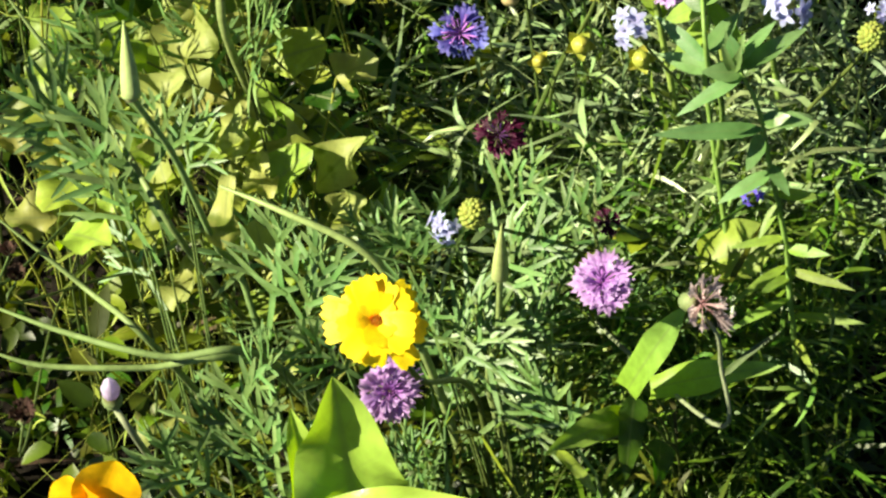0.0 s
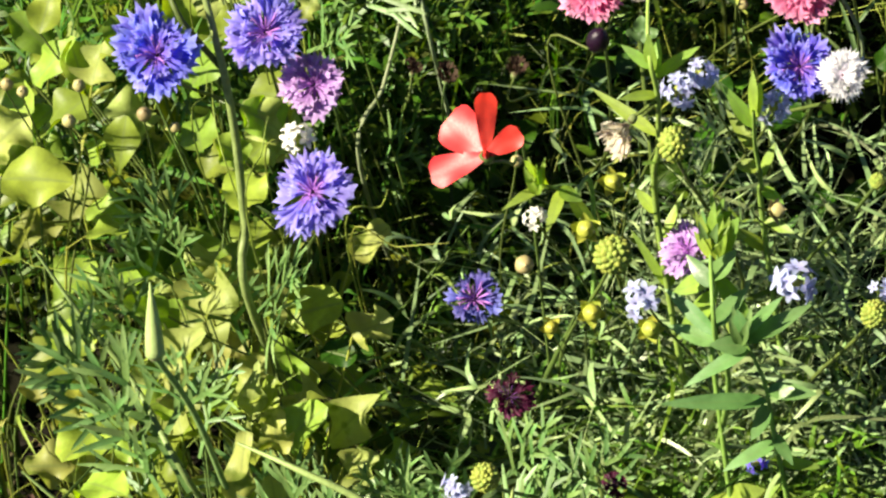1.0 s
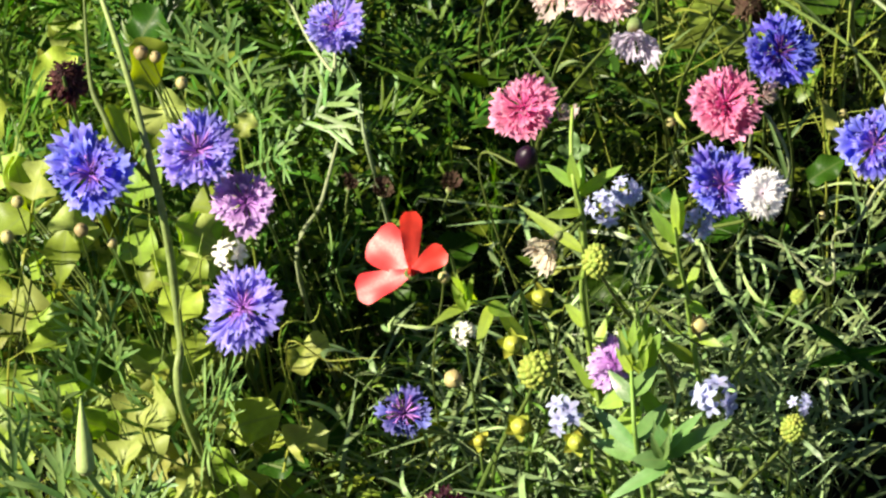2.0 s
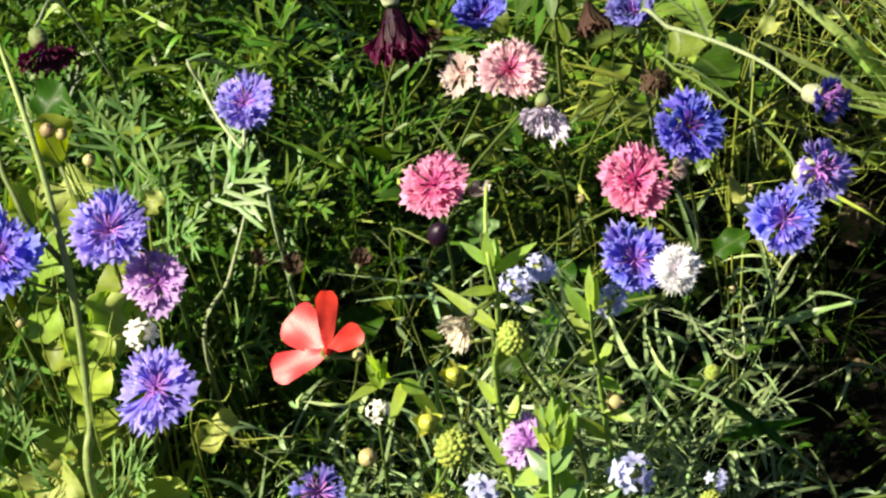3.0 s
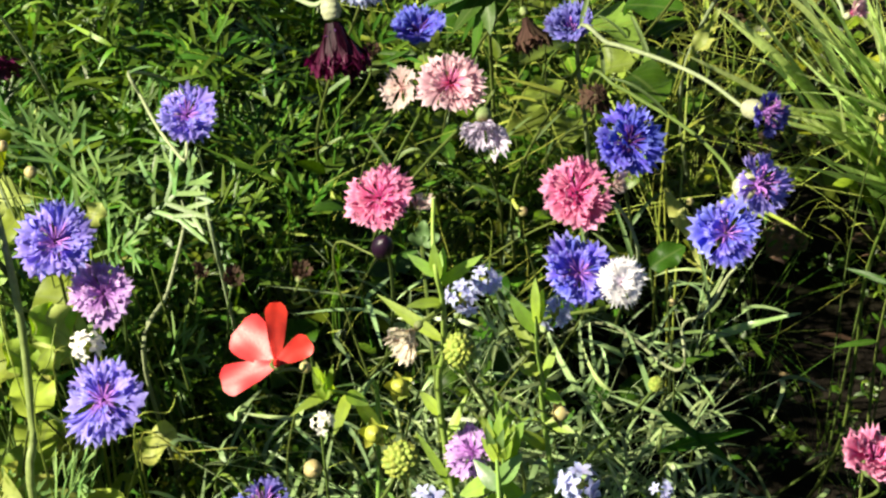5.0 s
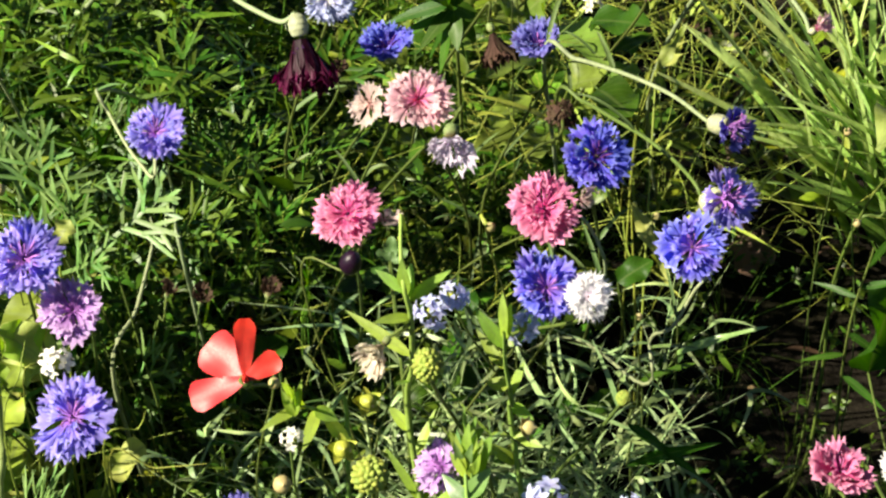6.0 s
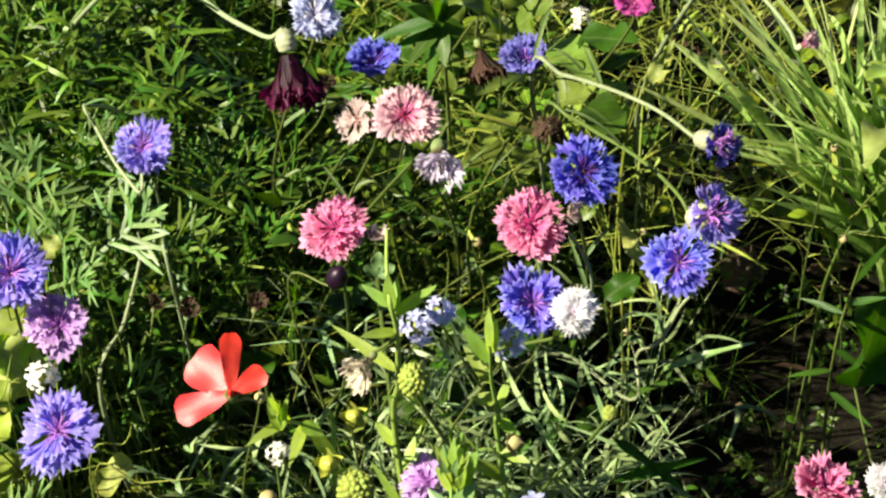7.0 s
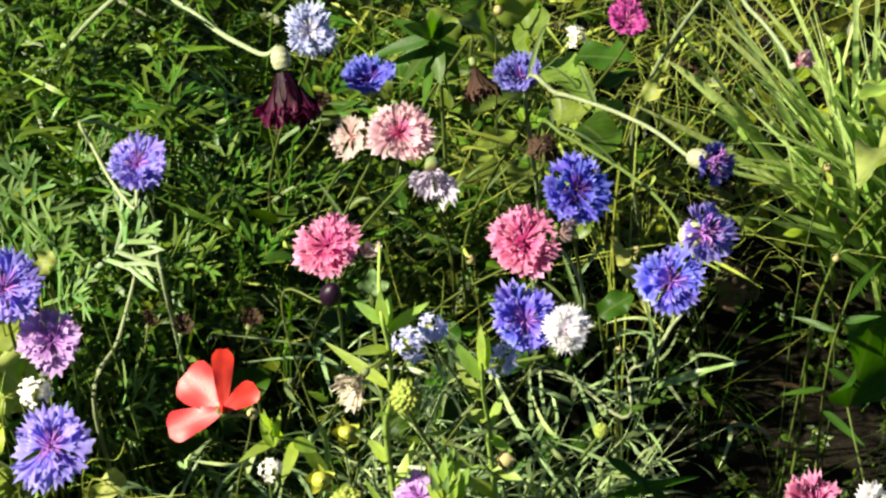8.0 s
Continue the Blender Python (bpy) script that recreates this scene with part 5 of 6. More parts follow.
long_stem([(-0.0312, 0.8529, 0.2600), (-0.0729, 0.8336, 0.2900), (-0.1128, 0.8428, 0.3000), (-0.1456, 0.8539, 0.3100)], 0.0038, "stem_poppy", "green poppy stem lying across the leaves")
long_stem([(-0.0352, 0.8589, 0.2500), (-0.0845, 0.8373, 0.2800), (-0.1239, 0.8343, 0.2900), (-0.1462, 0.8364, 0.3000)], 0.0036, "stem_poppy", "green poppy stem lying across the leaves")
long_stem([(0.0600, 0.8700, 0.0), (0.0450, 0.8620, 0.1800), (0.0290, 0.8530, 0.2900), (0.0164, 0.8515, 0.3250), (-0.0156, 0.8639, 0.3400), (-0.0423, 0.8826, 0.3400)], 0.0045, "stem_poppy", "flat pale blue-green stem across the leaves")
long_stem([(0.0049, 1.1447, 0.2800), (0.0204, 1.1602, 0.3200), (0.0314, 1.1928, 0.3400), (0.0308, 1.1999, 0.3500)], 0.0026, "stem_pale", "pale cornflower stem in the undergrowth")
long_stem([(0.0471, 1.2116, 0.3000), (0.0433, 1.2159, 0.3300), (0.0438, 1.2052, 0.3600), (0.0445, 1.1139, 0.4400)], 0.0024, "stem_pale", "pale cornflower stem in the undergrowth")
long_stem([(-0.0278, 1.0781, 0.1800), (0.0196, 1.0700, 0.2400), (0.0615, 1.0668, 0.3000)], 0.0026, "stem", "thin green stem in the undergrowth")
long_stem([(0.0378, 1.0337, 0.1200), (0.0784, 1.0188, 0.2000), (0.0980, 1.0050, 0.2600), (0.1102, 0.9946, 0.3000)], 0.0042, "stem", "old woody stem in the undergrowth")
long_stem([(0.3882, 1.1482, 0.1800), (0.3882, 1.1314, 0.2600), (0.3828, 1.1080, 0.3400), (0.3921, 1.0932, 0.4000), (0.4029, 1.0733, 0.4400)], 0.0022, "grass", "thin flax stem in the shaded gap")
long_stem([(0.3918, 1.1268, 0.3400), (0.4068, 1.1098, 0.3800), (0.4105, 1.0819, 0.4200)], 0.0016, "stem", "thin flax twig in the shaded gap")

for line in (((-0.0374, 0.9920, 0.3600), (-0.0303, 1.0250, 0.3900), (-0.0269, 1.0375, 0.4000)), ((-0.0652, 1.0574, 0.3600), (-0.0589, 1.0716, 0.3900), (-0.0573, 1.0762, 0.4000)), ((-0.0443, 1.0211, 0.3600), (-0.0528, 1.0446, 0.3900), (-0.0547, 1.0670, 0.4000)), ((-0.0299, 1.0242, 0.3700), (-0.0120, 1.0270, 0.3900), (-0.0045, 1.0348, 0.4000)), ((-0.0688, 1.1322, 0.3800), (-0.0526, 1.1413, 0.4000), (-0.0284, 1.1233, 0.4100)), ((0.0045, 1.0100, 0.3400), (0.0231, 1.0015, 0.3700), (0.0271, 1.0014, 0.3800)), ((0.0072, 1.0056, 0.3400), (0.0300, 0.9834, 0.3600), (0.0539, 0.9720, 0.3700))):
    long_stem([(line[0][0] + 0.01, line[0][1] + 0.16, 0.0)] + list(line), 0.0009, "stem_yellow", "wiry yellow stalk in the bed")

# ---- scarlet flax flower ----
def scarlet_flower():
    place = (0.0745, 0.9126, 0.4660)
    base = (place[0] + 0.03, place[1] + 0.09, 0)
    ob = root("scarlet_flax", base, "scarlet red flax flower with four broad silky petals", "flower")
    centre = Vector(place)
    petals = [((0.0514, 0.9139, 0.4560), 0.0137, (-0.05, -0.55, 0.85)), ((0.0603, 0.9302, 0.4720), 0.0194, (-0.40, -0.56, 0.73)), ((0.0758, 0.9265, 0.4855), 0.0094, (0.25, -0.80, 0.55)), ((0.0885, 0.9162, 0.4730), 0.0102, (-0.10, -0.80, 0.60))]
    for tip, width, face in petals:
        d = Vector(tip) - centre
        b = np.array(centre + d * 0.03)
        petal = blades([b], [np.array(d.normalized()) + [0, 0, -0.02]], d.length, width, [(0, 0.01, 0.03)], "petal", 14, 9, 0.1, face=[face], ripple=0.16, seed=3)
        part("petal", mesh_of("petal", petal, M["scarlet"]), ob)
    eye = turned([(0.0005, -0.004), (0.0016, -0.001), (0.0012, 0.003), (0.0002, 0.005)], 8)
    part("pistil", mesh_of("pistil", eye, M["scarlet"]), ob, aim(place, (0, -0.6, 0.8)))
    part("calyx", mesh_of("calyx", turned([(0.001, -0.009), (0.003, -0.006), (0.0032, -0.001), (0.002, 0.0)], 8), M["stem"]), ob, aim(place, (0, -0.6, 0.8)))
    stem(ob, [base, (0.0925, 1.0139, 0.3600), (0.0850, 0.9377, 0.4400), tuple(centre - Vector((0, -0.004, 0.007)))], 0.0018, "stem", 0.7, sides=6)
    return ob


scarlet_flower()

# ---- marigold: toothed yellow petals round an orange disc, broad leaves ----
def marigold():
    place = (0.0305, 0.7115, 0.4320)
    size = 0.0367
    base = (place[0] + 0.01, place[1] + 0.03, 0)
    ob = root("marigold", base, "bright yellow marigold with an orange centre", "flower")
    m = aim(place, (0.0, -0.62, 0.8), 0.2)
    r = size / 2
    cols, rows = 7, 8
    u, s = np.linspace(-1, 1, cols), np.linspace(0, 1, rows)
    wide = (0.35 + 0.65 * np.sin(np.pi * np.clip(s, 0, 1) ** 0.8 * 0.62)) * 0.175
    ends = np.array([0.92, 1.0, 0.94, 1.01, 0.94, 1.0, 0.92])
    x = s[:, None] * (1 + (ends[None] - 1) * np.clip(s[:, None] * 3 - 2, 0, 1))
    y = u[None] * wide[:, None]
    z = 0.10 * u[None] ** 2 * 0.3 + 0.05 * np.sin(s[:, None] * 3) - 0.08 * s[:, None] ** 2 + 0.01 * np.cos(u[None] * 9)
    v = np.stack([x, y, z], -1).reshape(-1, 3)
    g = np.arange(rows * cols).reshape(rows, cols)
    f = np.stack([g[:-1, :-1], g[:-1, 1:], g[1:, 1:], g[1:, :-1]], -1).reshape(-1, 4)
    uv = np.stack(np.broadcast_arrays((u[None] + 1) / 2, s[:, None]), -1).reshape(-1, 2)
    data = mesh_of("petal", (v, f, uv), M["yellow"])
    local = random.Random(4)
    for ring, count, reach, rise in ((0, 10, 1.04, 0.04), (1, 9, 0.86, 0.2), (2, 7, 0.5, 0.5)):
        for k in range(count):
            a = 2 * math.pi * (k + 0.5 * ring + local.uniform(-0.2, 0.2)) / count
            q = r * reach * local.uniform(0.74, 1.06)
            part("petal", data, ob, m @ Matrix.Rotation(a, 4, "Z") @ Matrix.Translation((0.06 * r, 0, 0.03 * r * ring)) @ Matrix.Rotation(-rise + local.uniform(-0.16, 0.16), 4, "Y") @ Matrix.Rotation(local.uniform(-0.3, 0.3), 4, "X") @ Matrix.Diagonal((q, r * 1.4, q, 1)))
    disc = [turned([(0.12, -0.12), (0.15, 0.05), (0.11, 0.12), (0.01, 0.14)], 12)]
    for d in ball_ways(26, 0.2):
        disc.append(moved(turned([(0.02, 0), (0.03, 0.05), (0.015, 0.09)], 5), np.array(aim(Vector(d * [0.13, 0.13, 0.06]) + Vector((0, 0, 0.09)), (d[0] * 0.6, d[1] * 0.6, 1)))))
    part("disc", mesh_of("disc", joined(disc), M["orange_disc"]), ob, m @ Matrix.Scale(r * 0.7, 4))
    part("calyx", mesh_of("calyx", turned([(0.03, -0.3), (0.2, -0.25), (0.3, -0.08), (0.25, 0.0)], 12), M["stem"]), ob, m @ Matrix.Scale(r, 4))
    end = m @ Vector((0, 0, -0.28 * r))
    stem(ob, [base, (0.0586, 0.8512, 0.2000), (0.0396, 0.7469, 0.3600), tuple(end)], 0.003, "stem", 0.8)
    return ob


marigold()
broad_plant((0.03, 0.68), [
    ((0.0140, 0.6945, 0.3300), (0.0135, 0.7000, 0.4280), 0.0420, "lance", "broad_leaf", (0.05, -0.65, 0.75)),
    ((-0.0009, 0.6960, 0.3300), (-0.0044, 0.7057, 0.4050), 0.0170, "lance", "broad_leaf", (0.3, -0.7, 0.6)),
    ((0.0055, 0.6549, 0.4000), (0.0639, 0.6483, 0.4050), 0.0116, "lance", "broad_leaf", (0.0, -0.5, 1)),
], "marigold leaves, large smooth and bright yellow-green", name="marigold_leaves", category="leaves")
broad_plant((0.15, 0.86), [
    ((0.121, 0.793, 0.290), (0.147, 0.776, 0.360), 0.0150, "grass", "flax_leaf", (-0.3, -0.6, 0.8)),
    ((0.131, 0.801, 0.280), (0.186, 0.790, 0.300), 0.0140, "grass", "flax_leaf", (0.0, -0.5, 1)),
    ((0.124, 0.798, 0.280), (0.115, 0.735, 0.300), 0.0120, "lance", "dark_leaf", (0.2, -0.5, 1)),
    ((0.121, 0.788, 0.280), (0.083, 0.753, 0.300), 0.0130, "lance", "flax_leaf", (0.2, -0.5, 1)),
    ((0.090, 0.747, 0.310), (0.104, 0.706, 0.330), 0.0060, "lance", "flax_leaf", (0.2, -0.5, 1)),
    ((0.133, 0.781, 0.270), (0.127, 0.731, 0.300), 0.0110, "lance", "dark_leaf", (0.4, -0.5, 1)),
    ((0.1646, 0.9260, 0.2200), (0.2032, 0.9201, 0.2400), 0.0288, "ovate", "flax_leaf", (0.2, -0.5, 1)),
], "large green marigold leaves among the flax", name="marigold_leaves", category="leaves")

# ---- an orange poppy ----
def orange_poppy():
    place = (-0.0719, 0.6570, 0.4000)
    base = (place[0], place[1] + 0.05, 0)
    ob = root("orange_poppy", base, "orange poppy flower with broad cupped petals", "flower")
    centre = Vector(place)
    for tip, width, face in (((-0.0598, 0.6628, 0.4250), 0.024, (0.2, -0.7, 0.5)), ((-0.0772, 0.6626, 0.4200), 0.020, (-0.4, -0.6, 0.6)), ((-0.0576, 0.6679, 0.4000), 0.02, (0.4, -0.5, 0.8)), ((-0.0867, 0.6586, 0.4000), 0.022, (-0.2, -0.5, 0.8))):
        d = Vector(tip) - centre
        petal = blades([np.array(centre)], [np.array(d.normalized())], d.length, width, [(0, 0.0, 0.05)], "spoon", 12, 9, 0.25, face=[face], ripple=0.12, seed=5)
        part("petal", mesh_of("petal", petal, M["orange"]), ob)
    stem(ob, [base, (place[0], place[1] + 0.03, 0.2), place], 0.0026, "stem", 0.8)
    return ob


orange_poppy()

# ---- flax pods, seed heads, pale-blue clusters ----
seed_pod((0.0872, 0.9498, 0.3730), 0.0088, "pod_tan", sepals=False, label="round yellow flax pod on a thin stalk")
seed_pod((0.1155, 0.9315, 0.3580), 0.0100)
seed_pod((0.1395, 0.9052, 0.3700), 0.0095)
seed_pod((0.1289, 0.9705, 0.4000), 0.0098)
seed_pod((0.1148, 0.9394, 0.4000), 0.0100)
seed_pod((0.0971, 0.9325, 0.3500), 0.0076)
seed_pod((0.1959, 0.9251, 0.4150), 0.0087, "pod_tan", (0.6, -0.3, 0.3), label="tan flax pod lying on its side")
for place, size in (((-0.0855, 1.0449, 0.4000), 0.0072), ((-0.1209, 1.0438, 0.4000), 0.0069), ((-0.1157, 1.0577, 0.4100), 0.0064), ((-0.1455, 1.0697, 0.4000), 0.0059), ((-0.0724, 1.0463, 0.3900), 0.0053), ((-0.1539, 1.0765, 0.4000), 0.0065), ((-0.0619, 1.1635, 0.4200), 0.0080), ((-0.0395, 1.1338, 0.4200), 0.0067), ((-0.0543, 1.1590, 0.4200), 0.0062), ((0.1981, 1.0700, 0.4200), 0.0049), ((0.2849, 1.0954, 0.4000), 0.0042), ((0.3886, 1.1276, 0.4200), 0.0043), ((0.3780, 1.0628, 0.4100), 0.0044), ((0.0869, 0.9525, 0.4300), 0.0055), ((0.2671, 1.0413, 0.3800), 0.0039), ((0.2473, 1.3416, 0.4000), 0.0059)):
    seed_pod(place, size, "pod_tan", (0.1, -0.4, 1), foot=(0.02, 0.12), sepals=False)

seed_head((0.1541, 0.9436, 0.4400), 0.0144, (-0.05, -0.25, 1))
seed_head((0.1243, 0.9011, 0.4170), 0.0166, (0.1, -0.4, 1), 1.05)
seed_head((0.0649, 0.8267, 0.3660), 0.0124, (0.1, -0.3, 1), 1.1)
seed_head((0.2299, 0.8723, 0.4000), 0.0121, (0.1, -0.3, 1), 1.05)
seed_head((0.2409, 0.9402, 0.4150), 0.0071, (0.1, -0.3, 1), 1.0)

blue_cluster((0.1598, 0.9743, 0.4450), 0.0147, (-0.2, -0.6, 0.6))
blue_cluster((0.1686, 0.9753, 0.4520), 0.0126, (0.2, -0.6, 0.7), 11)
blue_cluster((0.1975, 0.8813, 0.4110), 0.0168)
blue_cluster((0.1354, 0.8790, 0.4100), 0.0173, (-0.1, -0.6, 0.7), 5, low=0.6, label="small pale blue-white flowers with open petals")
blue_cluster((0.2015, 0.9773, 0.4300), 0.0133, (-0.3, -0.5, 0.6), 9)
blue_cluster((0.0542, 0.8269, 0.3600), 0.0127, (-0.5, -0.6, 0.4), 8, low=0.4)
blue_cluster((0.1819, 0.8740, 0.3170), 0.0106, (-0.2, -0.6, 0.6), 5, "blue", low=0.5)
blue_cluster((0.2338, 0.8807, 0.4050), 0.0094, (0.3, -0.5, 0.8), 6, low=0.5)
blue_cluster((0.0938, 0.9726, 0.3800), 0.0104, (0.0, -0.5, 0.8), 7, "cream", label="sprig of tiny white flowers", low=0.4)
blue_cluster((-0.0096, 0.9840, 0.4250), 0.0145, (0.0, -0.5, 0.8), 6, "cream", label="loose cluster of small white flowers", low=0.5)
blue_cluster((0.3049, 1.4196, 0.3300), 0.0141, (0.0, -0.5, 0.8), 6, "cream", label="small white flowers at the back of the bed", low=0.5)

# ---- flax stems with lance leaves ----
lance_plant([(0.19, 1.02, 0.0), (0.1528, 1.0089, 0.3280), (0.1503, 0.9779, 0.4130), (0.1489, 0.9624, 0.4530), (0.1459, 0.9573, 0.4730), (0.1458, 0.9684, 0.4850), (0.1478, 0.9857, 0.4920)], [
    (0.65, (0.1336, 0.9666, 0.4780)), (0.6, (0.1683, 0.9695, 0.4720)), (0.37, (0.1219, 0.9987, 0.4320)), (0.52, (0.1316, 0.9579, 0.4550)), (0.28, (0.1430, 0.9805, 0.4000)), (0.2, (0.1410, 1.0150, 0.3600)), (0.18, (0.1658, 1.0241, 0.3500)), (0.64, (0.1452, 0.9583, 0.4900)), (0.62, (0.1502, 0.9664, 0.4800)), (0.33, (0.1583, 0.9798, 0.4150)), (0.15, (0.1384, 1.0227, 0.3300)), (0.15, (0.1653, 1.0151, 0.3300)),
], 0.0062, thick=0.0036, bud=False)
lance_plant([(0.24, 0.99, 0.0), (0.2045, 1.0212, 0.3100), (0.1978, 0.9919, 0.3750), (0.1922, 0.9727, 0.4130), (0.1882, 0.9473, 0.4520)], [
    (0.97, (0.1891, 0.9585, 0.4680)), (0.9, (0.1766, 0.9649, 0.4550)), (0.72, (0.1812, 0.9915, 0.4200)), (0.56, (0.2049, 0.9954, 0.3980)), (0.96, (0.1926, 0.9562, 0.4620)), (0.26, (0.1878, 1.0228, 0.3250)), (0.45, (0.2083, 0.9953, 0.3600)), (0.6, (0.1852, 0.9889, 0.3900)), (0.3, (0.2158, 1.0088, 0.3300)),
], 0.0066, thick=0.0034, bud=False)
lance_plant([(0.22, 0.95, 0.0), (0.1843, 1.0384, 0.2780), (0.1772, 0.9802, 0.3480), (0.1733, 0.9639, 0.3780)], [
    (0.98, (0.1711, 0.9559, 0.4080)), (0.95, (0.1630, 0.9593, 0.3880)), (0.95, (0.1767, 0.9516, 0.4030)), (0.9, (0.1881, 0.9637, 0.3680)), (0.85, (0.1621, 0.9746, 0.3580)), (0.98, (0.1811, 0.9591, 0.3880)),
], 0.0062, bud=False)
lance_plant([(0.22, 0.86, 0.0), (0.2013, 0.8752, 0.2200), (0.1972, 0.8746, 0.2800), (0.1885, 0.8666, 0.3400), (0.1836, 0.8605, 0.3750), (0.1774, 0.8597, 0.3950), (0.1731, 0.8608, 0.4050)], [
    (0.97, (0.1928, 0.8767, 0.4100)), (0.9, (0.2057, 0.8766, 0.4050)), (0.95, (0.1722, 0.8648, 0.4150)), (0.86, (0.1498, 0.8525, 0.3850)), (0.88, (0.1600, 0.8605, 0.4000)), (0.62, (0.1384, 0.8584, 0.3700)), (0.64, (0.1962, 0.8572, 0.3750)), (0.6, (0.1788, 0.8644, 0.3400)), (0.66, (0.2051, 0.8580, 0.3700)), (0.48, (0.1665, 0.8610, 0.3250)), (0.5, (0.1959, 0.8624, 0.3250)), (0.45, (0.2112, 0.8689, 0.3150)),
    (0.42, (0.1842, 0.8634, 0.3000)), (0.36, (0.1719, 0.8728, 0.2850)), (0.34, (0.2147, 0.8634, 0.2850)), (0.3, (0.1700, 0.8571, 0.2650)), (0.28, (0.2254, 0.8599, 0.2650)), (0.26, (0.1849, 0.8678, 0.2600)), (0.22, (0.1679, 0.8592, 0.2450)), (0.2, (0.2329, 0.8618, 0.2400)), (0.18, (0.2065, 0.8497, 0.2250)),
], 0.0078, material="flax_pale", low=0.47)
lance_plant([(0.165, 1.09, 0.0), (0.1744, 0.9247, 0.3000), (0.1633, 0.8662, 0.4000), (0.1624, 0.8716, 0.4250), (0.1628, 0.8813, 0.4400)], [
    (0.52, (0.1435, 0.8875, 0.4100)), (0.56, (0.1778, 0.8778, 0.4150)), (0.48, (0.1448, 0.8795, 0.3950)), (0.72, (0.1529, 0.8844, 0.4300)), (0.75, (0.1742, 0.8848, 0.4300)), (0.45, (0.1739, 0.8640, 0.4000)), (0.93, (0.1590, 0.8850, 0.4520)), (0.97, (0.1690, 0.8830, 0.4520)), (0.98, (0.1650, 0.8830, 0.4580)), (0.90, (0.1560, 0.8830, 0.4440)), (0.95, (0.1710, 0.8810, 0.4460)),
], 0.0085, material="flax_pale", tip_width=0.55)
lance_plant([(0.20, 0.93, 0.0), (0.1696, 0.9352, 0.3200), (0.1701, 0.9251, 0.3700), (0.1685, 0.9009, 0.4200)], [
    (0.9, (0.1579, 0.9038, 0.4400)), (0.9, (0.1781, 0.9063, 0.4300)), (0.8, (0.1510, 0.9271, 0.3700)), (0.8, (0.1857, 0.9052, 0.3600)), (0.7, (0.1535, 0.9302, 0.3400)), (0.98, (0.1684, 0.8929, 0.4450)), (0.95, (0.1610, 0.9008, 0.4300)),
], 0.0105)
lance_plant([(0.10, 0.98, 0.0), (0.1232, 1.0555, 0.3000), (0.1108, 0.9996, 0.3700), (0.0947, 0.9614, 0.4100)], [
    (0.95, (0.0786, 0.9556, 0.4000)), (0.9, (0.0890, 0.9535, 0.4300)), (0.8, (0.1154, 0.9829, 0.3800)), (0.97, (0.0949, 0.9446, 0.4350)), (0.75, (0.0990, 0.9882, 0.3600)), (0.7, (0.1235, 1.0044, 0.3400)),
], 0.0075)
lance_plant([(0.36, 1.0, 0.0), (0.3985, 1.1286, 0.2000), (0.3838, 1.0774, 0.3300), (0.3855, 1.0552, 0.4000)], [
    (0.8, (0.3638, 1.0836, 0.3600)), (0.95, (0.3935, 1.0336, 0.4300)), (0.7, (0.3990, 1.0694, 0.3200)), (0.6, (0.3645, 1.0941, 0.3000)), (0.5, (0.4136, 1.0943, 0.2600)), (0.85, (0.4008, 1.0522, 0.3800)),
], 0.0042, bud=False, thick=0.0024, material="dark_leaf")
lance_plant([(0.2390, 1.4890, 0.0), (0.2190, 1.3890, 0.3100), (0.2080, 1.3100, 0.3900), (0.2030, 1.2690, 0.4300)], [
    (0.96, (0.1670, 1.2810, 0.4100)), (0.97, (0.1840, 1.2640, 0.4400)), (0.95, (0.1800, 1.2880, 0.4300)), (0.97, (0.2160, 1.2620, 0.4400)), (0.92, (0.2190, 1.2770, 0.4100)), (0.90, (0.1840, 1.2680, 0.4000)), (0.86, (0.1970, 1.2780, 0.3800)), (0.88, (0.2050, 1.2650, 0.4000)), (0.99, (0.1980, 1.2440, 0.4600)), (0.99, (0.2060, 1.2570, 0.4500)), (0.90, (0.1740, 1.2810, 0.4000)), (0.86, (0.2200, 1.3040, 0.3800)), (0.80, (0.1960, 1.3240, 0.3600)), (0.80, (0.2160, 1.3150, 0.3600)),
], 0.0095, material="green_leaf")

# ---- broad round leaves ----
UP = (0.0, -0.45, 1.0)
broad_plant((-0.06, 1.12), [
    ((-0.1629, 1.1714, 0.3300), (-0.1340, 1.1718, 0.3600), 0.0176, "ovate", "round_leaf", UP),
    ((-0.1337, 1.1614, 0.3200), (-0.1399, 1.1726, 0.3600), 0.0177, "spoon", "round_leaf", (0.3, -0.4, 1)),
    ((-0.1118, 1.0896, 0.3300), (-0.1039, 1.1030, 0.3600), 0.0176, "spoon", "round_leaf", UP),
    ((-0.1536, 1.1868, 0.3400), (-0.1752, 1.1973, 0.3600), 0.0208, "ovate", "round_leaf", UP),
    ((-0.1549, 1.1744, 0.3600), (-0.1446, 1.1957, 0.3800), 0.0176, "ovate", "round_leaf", UP),
    ((-0.1066, 1.1797, 0.3300), (-0.1207, 1.1905, 0.3600), 0.0239, "round", "round_leaf", UP),
    ((-0.0792, 1.1432, 0.3400), (-0.0545, 1.1334, 0.3700), 0.0232, "round", "round_leaf", UP),
], "spreading plant with rounded bright yellow-green leaves")
